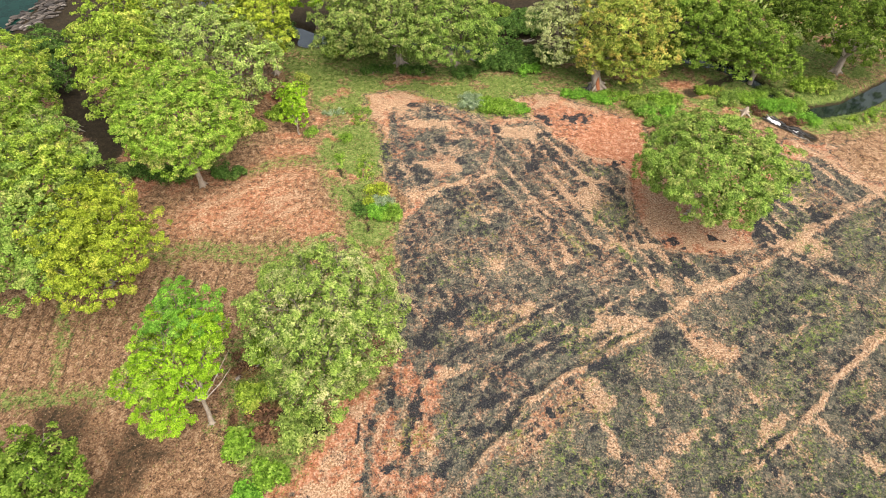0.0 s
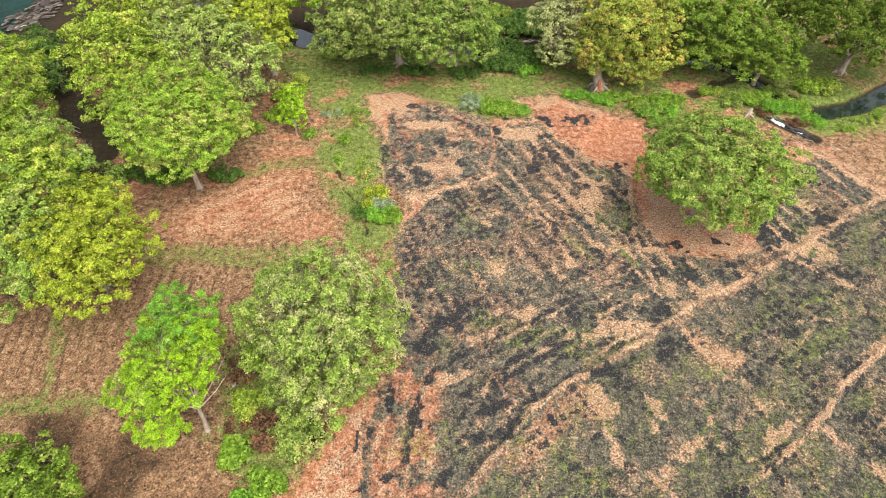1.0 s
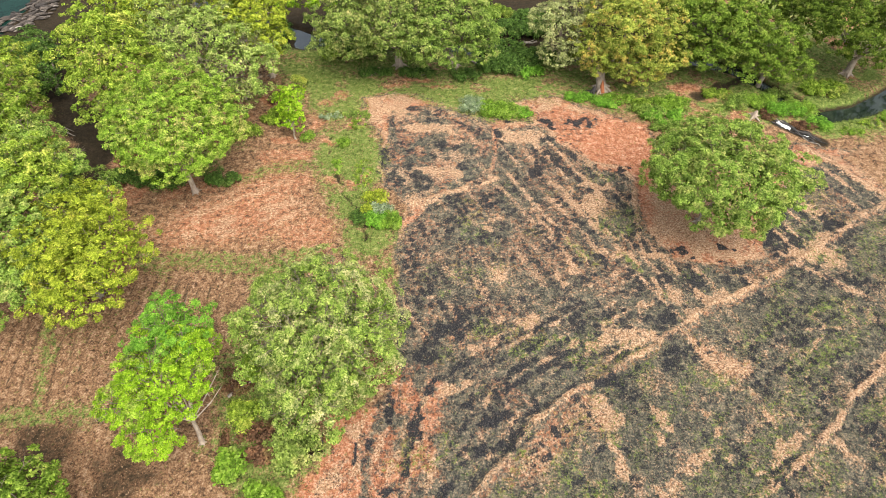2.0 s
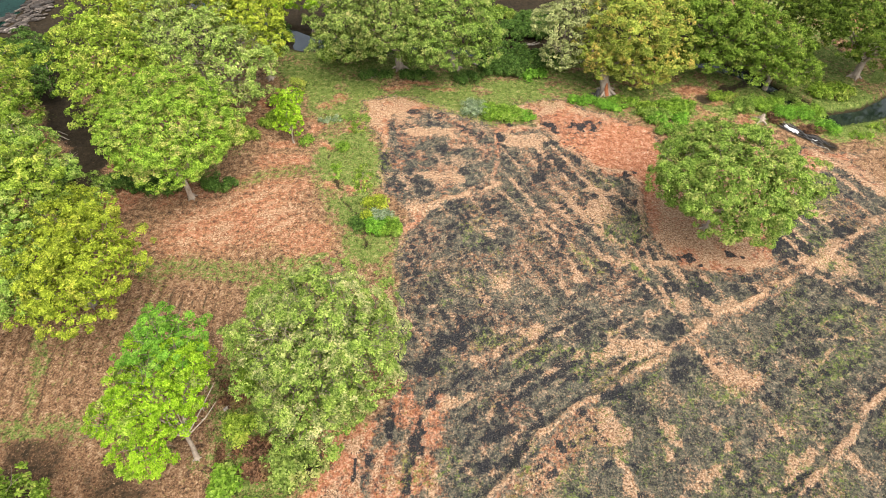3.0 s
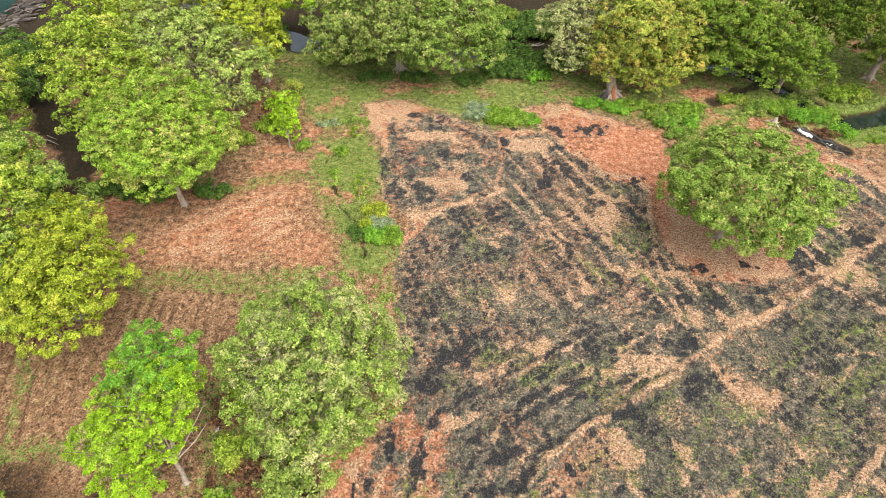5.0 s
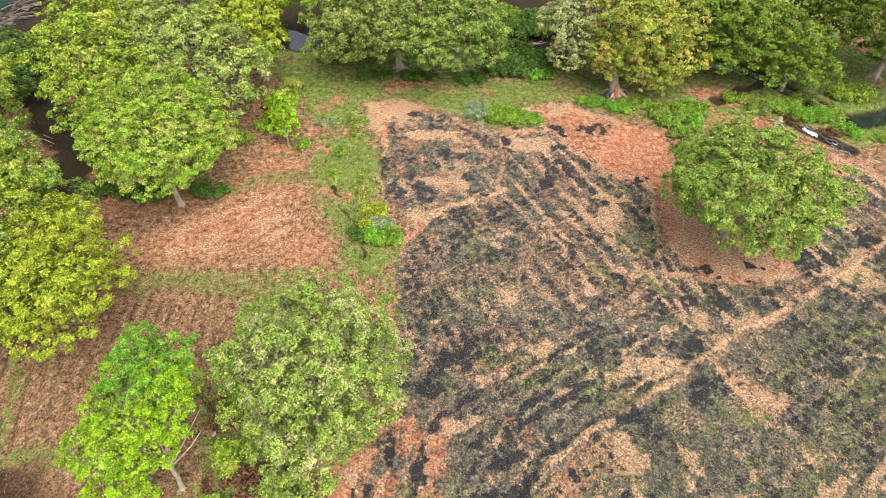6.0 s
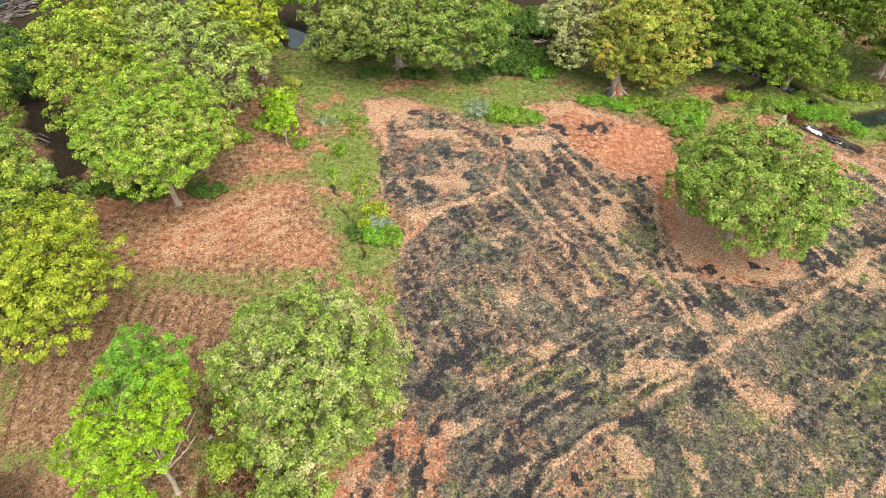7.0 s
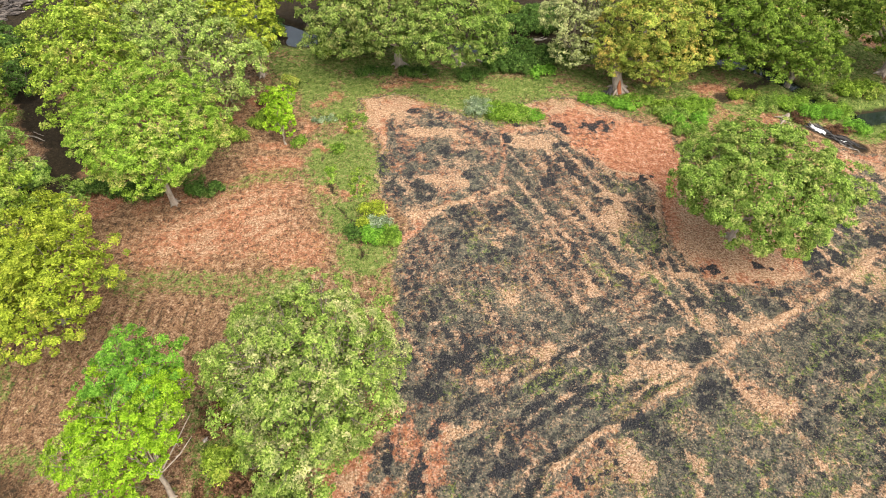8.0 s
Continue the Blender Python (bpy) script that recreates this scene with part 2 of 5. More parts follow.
BURN_E = [(-2, 60.4), (7, 64.6), (8.5, 76), (14, 77.6), (18.7, 71.9), (22.4, 67.4), (26.8, 66.4), (26.6, 59), (26.2, 55.2), (29.3, 50.7), (37, 49.3), (41.5, 51.8), (44.9, 60.4), (52.1, 67.8), (56.6, 68.5), (62.5, 61.2), (50.9, 54.5), (44.6, 49.9), (27.4, 39.9), (17.6, 33.7), (10.8, 29.2), (4.5, 22.7), (0, 18.3), (-7.5, 18.3), (-7.1, 25.6), (-5.8, 32.8), (-5.7, 41.2), (-6.1, 49.3), (-5, 55.3)]
PLOT_S = [(27.3, 39.5), (44.4, 49.4), (50.6, 53.9), (63.2, 61.2), (103.8, 81.2), (86.5, 37.4), (51.7, 13.4), (0.1, 13), (1.1, 18.9), (5, 22.6), (11.4, 28.8), (17.5, 33.4)]
ORANGE_NE = [(18.8, 72.6), (25.1, 78.5), (31.1, 78.9), (32.2, 72.8), (30.6, 66.2), (33.2, 60.2), (26.9, 56.8), (27.4, 66.2), (22.5, 68)]
ORANGE_W = [(-39.0, 54.7), (-34.3, 60.5), (-27.9, 64.8), (-20.9, 64.9), (-17.9, 57.8), (-21.0, 53.0), (-31.5, 50.9), (-39.1, 51.0)]
ORANGE_SW = [(-11, 29), (-6.8, 31), (-6.8, 28.4), (-8.8, 25.2), (-10.9, 23.7), (-13.1, 19.8), (-15.1, 18.6), (-16.7, 18.6), (-13.5, 22.3), (-11.4, 25.4)]
MULCH_W = [(-75.6, 43.9), (-49.8, 42.4), (-37.6, 47), (-27.5, 47.1), (-23.7, 42.7), (-23.2, 36.3), (-28.9, 34.7), (-34.8, 33.2), (-36.6, 29.7), (-64.3, 27.5)]
MULCH_SW = [(-63.4, 26.2), (-35.2, 29.1), (-29.7, 25.3), (-25.5, 23), (-19.4, 18.6), (-14, 12.9), (-54, 12.6)]
TAN_S = [(6.0, 24.1), (8.6, 26.8), (12.2, 29.6), (14.6, 31.3), (16.3, 31.3), (16.8, 29.6), (18.0, 28.5), (16.1, 26.9), (14.5, 27.4), (10.4, 24.1), (5.5, 20.8)]
TAN_CROSS = [(27.6, 39.5), (30.6, 39.2), (31.7, 37.2), (34.2, 35.9), (33.1, 33.6), (30.7, 32.4), (29.2, 33.9), (28.8, 36.5)]
TAN_E = [(26.2, 55.2), (32.2, 59.3), (39.2, 56.4), (41.7, 54.3), (37.3, 53.2), (29.3, 53)]
TAN_N = [(8.8, 74.6), (13.5, 77.5), (16.1, 75.7), (14.4, 72.8), (10, 72.5)]
TAN_TOP = [(-12.8, 83.8), (-6.4, 85), (1.3, 81.2), (5.8, 78.2), (3, 73.8), (-4.1, 73.7), (-7.8, 77.2), (-8.4, 72.2), (-10.4, 75)]
TAN_MOUND = [(5.7, 48.9), (7.4, 49.4), (8.3, 46.6), (6.8, 45.2), (5.8, 46.6)]
GREEN_MEADOW = [(-29.5, 96.1), (-23, 94.4), (-6.6, 89.3), (16.3, 91.4), (34.7, 84.9), (35.9, 77.9), (31.6, 79.3), (20.4, 84.6), (11.8, 84.5), (13.7, 79.4), (6.8, 78.5), (1.3, 81.5), (-6.4, 85.4), (-13, 84.1), (-11.4, 77.2), (-8.6, 69.5), (-9.7, 62), (-6.1, 54.3), (-6.9, 47.4), (-10.5, 49.2), (-14.1, 54.2), (-17, 61.9), (-19.4, 69.4), (-19, 79.3), (-25.3, 83.9)]
GREEN_BELT = [(-24.8, 36.2), (-20.3, 39.4), (-12.3, 39.5), (-7.8, 34.9), (-8.6, 30), (-11.4, 28), (-11.7, 25.2), (-15.3, 19.8), (-18.7, 18.2), (-21.6, 23), (-23.7, 29.2)]
GREEN_SW = [(-64.5, 27.8), (-38.1, 30.4), (-33.6, 29.8), (-35.4, 28.1), (-62.6, 25)]
GREEN_BANK = [(16.3, 92.3), (24, 86.5), (31.5, 80), (36, 77.5), (45, 75.5), (52, 79), (58.8, 78), (63.6, 74.7), (71.5, 78.4), (90.7, 90.8), (121.6, 106.8), (23, 105), (-32.3, 100), (-22.8, 92.5), (1.3, 89.4)]
BUND_MAIN = [(-2.1, 16.3), (6.0, 24.4), (9.2, 28.9), (13.5, 31.5), (18.0, 34.0), (21.4, 36.6), (26.0, 39.3), (31.9, 43.4), (35.7, 45.2), (40.7, 48.1), (44.1, 50.0), (49.9, 53.9), (54.7, 57.2), (64.6, 63.0)]
BUND_NE = [(54, 72.8), (58, 67.6), (61.7, 62), (65.4, 53.1)]
BUND_E = [(44.9, 49.7), (49.5, 46), (53.8, 42.1), (60.1, 37.2)]
BUND_SE = [(26.3, 19.1), (30.7, 21.8), (36.0, 25.4), (40.2, 28.5), (42.5, 31.2), (50.9, 37.0), (59.2, 42.8)]
BUND_S = [(16.8, 27.0), (17.7, 24.0), (18.9, 21.7), (22.1, 18.5)]
BUND_CROSS = [(27.7, 39.7), (29.0, 37.1), (29.8, 34.9), (30.7, 32.4), (32.7, 32.4), (33.6, 29.2)]
BUND_N = [(-11.1, 59.4), (-1.5, 60.9), (0.7, 62.0), (4.5, 63.3), (7.3, 65.0)]
EDGE_NE = [(18.0, 72.9), (19.7, 70.2), (21.4, 68.7), (26.0, 67.6), (26.9, 64.7), (26.1, 59.4), (25.4, 54.5), (25.6, 50.9)]
DITCH = [(-17.4, 74.2), (-15.5, 65.6), (-12.7, 59.6), (-10.1, 54.2), (-9.5, 50.2), (-10.2, 46.4)]
TRACK_W = [(-17.9, 68.1), (-24.4, 66.9), (-28.3, 65.1)]
PATH_W = [(-46.4, 42.5), (-43.9, 36), (-41.8, 29.7)]
STREAM = [(127.9, 115.8), (86.6, 94.3), (76.2, 88), (67.2, 82.6), (60.7, 81), (56.5, 86), (50.8, 94.5), (40.3, 99), (29.8, 99), (17.6, 98.4), (9.5, 98.6), (-0.8, 102), (-15.7, 103.9), (-25.7, 103.7), (-38.2, 112.7), (-54.9, 119.5), (-70, 124)]
GULLY = [(-68.8, 94.0), (-63.8, 86.6), (-59.5, 79.5), (-51.9, 73.7), (-51.7, 67.6), (-51.3, 61.4), (-55.3, 65)]
RIVER = [(-83, 122), (-82, 112), (-80.5, 104.8), (-86, 101.5), (-95, 97), (-140, 90), (-140, 160), (-83, 160)]
POOL = (-25.0, 102.4)
BANK_TRACK = [(41.5, 85), (45.5, 87.5), (50.5, 90.5)]
FALLOW_E = [(58.5, 70.5), (62.5, 63.5), (80, 70), (100, 80), (78, 84), (64, 74)]
TAN_WEST_OF_TREE = [(26.8, 55.5), (28, 60), (30.5, 66.5), (34, 63), (34.5, 57)]
GREEN_NE = [(62.5, 88.6), (71.9, 93.2), (81.5, 99.0), (73.4, 82.3), (67.6, 79.4), (63.5, 76.4), (58.6, 74.3), (57.3, 76.7), (56.9, 80.5), (55.9, 85.2)]
TRACK_S = [(-39.0, 50.0), (-31.1, 49.5), (-24.1, 48.6), (-17.7, 50.4)]
# single patches: centre, half length, half width, turn in degrees
CHAR_NORTH = [(-4.9, 81.4, 1.6, 0.7, 17), (-1.9, 80.7, 1.9, 1.0, -7), (0.8, 78.0, 3.6, 0.5, -12), (-2.2, 78.5, 1.7, 0.8, 1), (4.0, 76.4, 2.0, 1.2, -30), (5.3, 74.4, 1.0, 1.0, 1), (-5.8, 72.0, 2.2, 0.9, -59), (-8.0, 77.6, 2.3, 0.8, -67), (-8.2, 70.7, 1.6, 1.7, 1), (-0.9, 73.0, 1.2, 1.0, 1), (1.6, 72.4, 2.1, 1.0, 1), (0.1, 70.2, 1.4, 0.8, -69), (-1.7, 69.3, 1.5, 0.6, -64), (-4.4, 66.6, 2.2, 1.1, -44), (-3.0, 64.1, 1.4, 1.8, 1), (-6.9, 64.8, 2.5, 1.1, -61), (-8.8, 68.6, 2.1, 0.6, -79), (2.7, 67.6, 1.7, 1.1, 1), (4.7, 67.5, 0.8, 0.8, 1), (3.8, 64.4, 1.7, 0.9, 1)]
CHAR_MIDDLE = [(13.2, 66.6, 1.3, 2.0, 1), (15.7, 71.0, 1.8, 1.2, 22), (13.9, 68.9, 1.4, 0.8, 1), (16.7, 68.9, 1.2, 1.1, 1), (17.7, 67.2, 1.2, 1.1, -29), (20.9, 78.7, 3.6, 1.5, -4), (23.3, 77.5, 0.9, 1.0, 1), (10.0, 78.8, 0.9, 1.0, 1), (8.3, 75.4, 1.3, 1.1, 1), (8.0, 72.5, 3.0, 0.2, -91), (16.2, 78.2, 2.5, 0.9, -46), (4.4, 60.7, 4.5, 0.6, 17), (7.4, 60.0, 2.0, 0.6, 19), (8.8, 58.7, 1.3, 1.2, 1), (12.6, 60.5, 1.1, 0.7, -34), (15.6, 59.7, 0.7, 0.7, 1), (17.1, 57.3, 1.4, 0.9, -34), (14.9, 55.3, 1.2, 0.7, -46), (9.9, 54.3, 0.7, 0.7, 1), (15.7, 73.9, 1.0, 0.8, 1)]
CHAR_EAST = [(30.3, 51.8, 2.9, 1.1, -22), (36.3, 52.6, 1.1, 0.8, -29), (34.5, 50.0, 1.8, 0.5, 1), (43.7, 56.1, 1.4, 2.8, -30), (45.2, 58.1, 1.3, 1.0, -64), (42.8, 52.9, 1.0, 0.9, 1), (37.5, 48.6, 1.7, 0.8, 1), (35.0, 46.8, 1.6, 1.2, 1), (27.8, 47.2, 1.9, 0.8, -12), (30.7, 47.0, 1.7, 1.0, 1), (41.8, 46.0, 1.2, 0.7, 1), (49.8, 47.8, 1.7, 1.2, -38), (51.7, 57.2, 1.6, 2.6, 1), (56.1, 59.3, 2.1, 0.6, 22), (11.8, 49.8, 1.1, 0.8, 1), (19.9, 50.6, 1.8, 0.6, -53), (18.8, 53.0, 1.0, 0.6, 1), (17.3, 47.4, 1.0, 0.7, 1), (45.8, 53.4, 1.0, 1.2, 1), (26.0, 67.6, 1.1, 0.7, -38)]
CHAR_SOUTH = [(25.6, 41.3, 2.1, 0.8, 12), (25.9, 37.4, 1.7, 0.8, 16), (17.8, 33.0, 2.2, 1.1, 16), (19.9, 32.1, 1.1, 0.6, 1), (12.6, 32.0, 0.7, 0.3, 21), (8.1, 34.2, 2.6, 0.4, 29), (6.3, 32.1, 2.7, 0.5, 29), (5.2, 28.9, 2.8, 0.7, 28), (2.9, 30.5, 1.7, 0.5, 36), (15.4, 39.6, 2.0, 0.6, 27), (10.2, 37.6, 2.0, 0.4, 30), (30.3, 36.5, 1.0, 0.7, -38), (25.1, 35.3, 1.4, 0.5, 44), (4.3, 25.7, 2.1, 0.7, 20), (18.7, 25.6, 0.7, 0.6, -21), (15.6, 25.7, 0.6, 0.6, 1), (12.8, 34.4, 2.1, 0.4, 29), (11.5, 40.4, 1.8, 0.4, 32), (1.8, 34.9, 1.8, 0.5, 42), (40.7, 38.6, 1.8, 0.9, 1)]
CHAR_CORNER = [(-2.8, 28.1, 0.8, 2.6, -4), (-5.6, 30.0, 0.7, 2.8, 1), (-6.9, 26.5, 0.5, 2.3, -6), (-5.0, 21.6, 1.2, 0.7, 1), (-7.5, 20.6, 0.8, 0.3, 11), (-0.0, 21.4, 1.3, 1.3, 1), (2.0, 27.2, 1.7, 0.6, 37), (-0.8, 32.8, 1.5, 0.7, 44), (-8.2, 25.5, 0.4, 1.3, -5), (-3.8, 23.8, 0.5, 1.7, -8), (5.2, 25.7, 2.2, 0.6, 31), (-5.4, 36.5, 1.0, 2.3, 1), (-1.5, 36.5, 2.0, 2.0, 1), (1.1, 39.7, 2.7, 1.9, 1), (13.1, 35.9, 0.5, 0.3, 1), (20.1, 33.8, 2.9, 1.0, 31), (24.3, 35.3, 1.4, 0.5, 54), (18.6, 25.8, 0.6, 0.6, 1), (28.0, 20.2, 1.4, 0.4, 34), (32.8, 23.0, 1.8, 0.3, 33)]
STRAW_LINES = [(16.9, 61.9, 4.3, 0.5, -58), (21.1, 55.9, 3.0, 0.6, -57), (23.9, 50.9, 2.8, 0.7, -54), (15.5, 59.8, 2.5, 0.5, -59), (12.2, 60.2, 2.6, 0.5, -68), (13.2, 56.3, 3.0, 0.4, -65), (15.9, 49.9, 3.0, 0.5, -65), (18.6, 60.8, 3.5, 0.5, -61), (27.0, 45.5, 4.0, 0.9, -62), (23.9, 43.3, 1.0, 1.1, -25), (20.4, 60.6, 2.3, 1.9, -43), (22.1, 63.6, 2.1, 0.6, 1), (21.3, 51.3, 2.0, 0.6, -59), (20.7, 64.1, 2.0, 0.8, 1), (6.5, 57.1, 2.7, 0.5, 19), (5.7, 55.7, 1.3, 0.6, 1), (27.4, 50.9, 2.6, 0.7, -20), (14.6, 38.3, 1.2, 0.6, 1), (21.8, 38.4, 3.9, 0.7, 15), (16.6, 37.7, 0.8, 0.6, 1)]
STRAW_SPOTS = [(-1.8, 76.3, 5.3, 1.6, -5), (-2.4, 67.0, 3.5, 0.8, 1), (2.0, 66.4, 1.3, 1.3, 1), (-4.7, 60.2, 3.6, 1.7, 1), (11.6, 74.8, 3.7, 2.2, -12), (-8.0, 81.3, 4.0, 2.6, 1), (31.1, 56.0, 4.0, 1.9, -29), (38.0, 51.9, 2.7, 2.0, -37), (50.3, 59.7, 2.2, 1.4, -32), (32.7, 44.0, 3.4, 1.0, 28), (47.5, 51.6, 3.7, 2.3, -21), (49.4, 54.3, 3.0, 0.7, 36), (3.8, 37.3, 0.9, 1.1, 1), (1.1, 32.1, 2.5, 0.8, 23), (5.8, 38.0, 0.8, 0.6, 1), (-1.9, 44.0, 0.6, 0.6, 1), (18.1, 29.1, 1.5, 0.9, -34), (27.9, 45.0, 0.8, 0.5, 1), (10.0, 41.0, 0.9, 2.3, -69), (19.6, 39.9, 1.2, 1.3, 1)]
STRAW_SOUTH = [(22.5, 28.9, 1.9, 0.8, -61), (27.3, 29.4, 0.6, 0.6, 1), (25.0, 24.7, 3.5, 0.7, 34), (22.4, 22.0, 1.0, 0.9, -21), (21.4, 20.4, 2.5, 0.7, -56), (44.4, 40.4, 3.6, 0.4, 4), (41.9, 37.6, 2.1, 0.3, 42), (48.6, 36.3, 3.5, 0.7, 34), (34.5, 26.3, 4.3, 0.7, 35), (40.2, 25.7, 1.6, 0.5, -46), (42.9, 22.8, 1.6, 0.9, -54), (28.2, 27.6, 0.6, 0.6, 1), (16.9, 29.6, 2.7, 1.8, -59), (20.8, 39.1, 3.4, 1.0, 8), (21.3, 27.4, 1.4, 0.5, -72), (30.1, 23.5, 1.4, 0.4, 27), (45.9, 27.9, 1.3, 0.5, 39), (28.3, 25.0, 0.6, 0.4, 1), (17.2, 24.6, 2.2, 0.6, -63), (39.9, 34.0, 1.3, 0.3, 35)]
GREEN_STREAKS = [(17.3, 52.1, 2.5, 0.8, -55), (21.5, 55.4, 2.1, 0.9, -54), (24.0, 49.6, 2.4, 0.7, -51), (13.9, 38.3, 2.8, 0.8, 12), (24.0, 54.5, 1.2, 0.8, -55), (10.2, 36.9, 2.6, 0.4, 30), (18.7, 41.2, 1.0, 0.6, 1), (7.4, 25.2, 1.4, 0.5, 20), (47.5, 51.6, 2.5, 1.4, -13), (45.4, 43.7, 4.6, 1.0, 20), (37.6, 40.0, 3.2, 0.6, 36), (17.1, 26.9, 1.7, 0.9, -33), (4.5, 39.7, 2.0, 1.0, 1), (43.7, 37.0, 5.0, 1.3, 28), (14.5, 21.7, 2.6, 1.3, 19), (30.0, 19.6, 2.5, 0.7, 26), (45.3, 30.5, 3.2, 0.9, 33), (29.5, 33.1, 2.5, 1.2, 1), (9.7, 37.4, 2.8, 1.2, 28), (14.7, 35.9, 1.6, 1.1, 1)]
RED_SPOTS = [(-17.2, 84.9, 2.3, 1.7, 18), (-19.6, 83.1, 2.1, 1.3, -15), (-14.7, 77.1, 1.2, 1.2, 1), (-8.4, 88.1, 3.1, 1.0, 1), (-0.6, 87.8, 3.7, 0.8, 1), (-19.7, 77.4, 1.7, 1.1, 47), (-17.8, 73.1, 1.9, 0.8, -27), (-13.1, 63.7, 1.5, 0.8, -46), (-15.9, 64.7, 1.7, 1.0, 1), (-21.0, 69.9, 2.1, 1.0, 1), (-28.5, 83.2, 2.1, 1.2, -38), (-24.1, 73.6, 2.5, 1.2, 1), (40.3, 88.1, 4.4, 1.7, -14), (43.0, 85.1, 2.7, 1.4, 1), (-11.3, 65.3, 0.6, 2.7, -13), (-4.8, 89.8, 3.7, 0.8, 1)]
ROW_E, ROW_SW = (0.472, -0.882), (0.157, 0.988)      # ways of the planting rows


def lattice(ix, iy, seed):
    h = (ix.astype(np.int64) * 374761393 + iy.astype(np.int64) * 668265263 + seed * 974711) & 0xFFFFFFFF
    h = ((h ^ (h >> 13)) * 1274126177) & 0xFFFFFFFF
    return ((h ^ (h >> 16)) & 0xFFFF) / 65535.0


def grain(x, y, size, seed=0, octaves=3):
    """Smooth noise from 0 to 1 with lumps of about that size."""
    total, amp, norm = 0.0, 1.0, 0.0
    for k in range(octaves):
        if k and size < 0.6:                              # finer than the sheet's mesh can carry
            break
        ca, sa = math.cos(0.7 + 1.9 * k + seed), math.sin(0.7 + 1.9 * k + seed)
        u, v = (ca * x - sa * y) / size, (sa * x + ca * y) / size
        iu, iv = np.floor(u), np.floor(v)
        fu, fv = u - iu, v - iv
        fu, fv = fu * fu * (3 - 2 * fu), fv * fv * (3 - 2 * fv)
        s = seed * 17 + k
        top = lattice(iu, iv, s) * (1 - fu) + lattice(iu + 1, iv, s) * fu
        low = lattice(iu, iv + 1, s) * (1 - fu) + lattice(iu + 1, iv + 1, s) * fu
        total = total + amp * (top * (1 - fv) + low * fv)
        norm += amp
        amp, size = amp * 0.55, size * 0.5
    return total / norm


def line_far(x, y, pts, reach=16.0):
    """Distance to a polyline, told up to that reach."""
    far = np.full(np.shape(x), 1e9)
    for (ax, ay), (bx, by) in zip(pts, pts[1:]):
        near = (x > min(ax, bx) - reach) & (x < max(ax, bx) + reach) & (y > min(ay, by) - reach) & (y < max(ay, by) + reach)
        px, py, dx, dy = x[near], y[near], bx - ax, by - ay
        s = np.clip(((px - ax) * dx + (py - ay) * dy) / (dx * dx + dy * dy), 0, 1)
        far[near] = np.minimum(far[near], np.hypot(px - ax - s * dx, py - ay - s * dy))
    return far


def inside(x, y, pts, soft):
    """1 within an outline, 0 outside, over a soft edge."""
    odd = np.zeros(np.shape(x), bool)
    for (ax, ay), (bx, by) in zip(pts, pts[1:] + pts[:1]):
        if ay != by:
            odd ^= ((ay > y) != (by > y)) & (x < (bx - ax) * (y - ay) / (by - ay) + ax)
    far = line_far(x, y, pts + pts[:1], 8.0)
    return np.clip(0.5 + np.where(odd, far, -far) / (2 * soft), 0, 1)


def patches(x, y, *lists):
    """1 in the middle of single long patches, fading past their edges."""
    on = np.zeros(np.shape(x))
    for cx, cy, half, thin, turn in (p for some in lists for p in some):
        near = (np.abs(x - cx) < half * 1.6 + thin) & (np.abs(y - cy) < half * 1.6 + thin * 1.6)
        c, s = math.cos(radians(turn)), math.sin(radians(turn))
        dx, dy = x[near] - cx, y[near] - cy
        far = np.hypot((dx * c + dy * s) / half, (dy * c - dx * s) / thin)
        on[near] = np.maximum(on[near], 1 - step(far, 0.5, 1.3))
    return on


def step(v, a, b):
    s = np.clip((v - a) / (b - a), 0, 1)
    return s * s * (3 - 2 * s)


def across(x, y, way):
    return x * way[1] - y * way[0], x * way[0] + y * way[1]


def tufts(x, y, way, along, aside, seed):
    """Dots of burnt stools on a planting grid, jittered and with gaps."""
    s, t = across(x, y, way)
    s, t = s / aside + 0.25 * (grain(x, y, 5, seed) - 0.5), t / along
    i, j = np.floor(s), np.floor(t)
    ds, dt = s - i - 0.5 - 0.42 * (lattice(i, j, seed) - 0.5), t - j - 0.5 - 0.5 * (lattice(i, j, seed + 1) - 0.5)
    size = 0.18 + 0.24 * lattice(i, j, seed + 2)
    return (1 - step(np.hypot(ds * aside, dt * along), size, size + 0.34)) * (lattice(i, j, seed + 3) > 0.28)


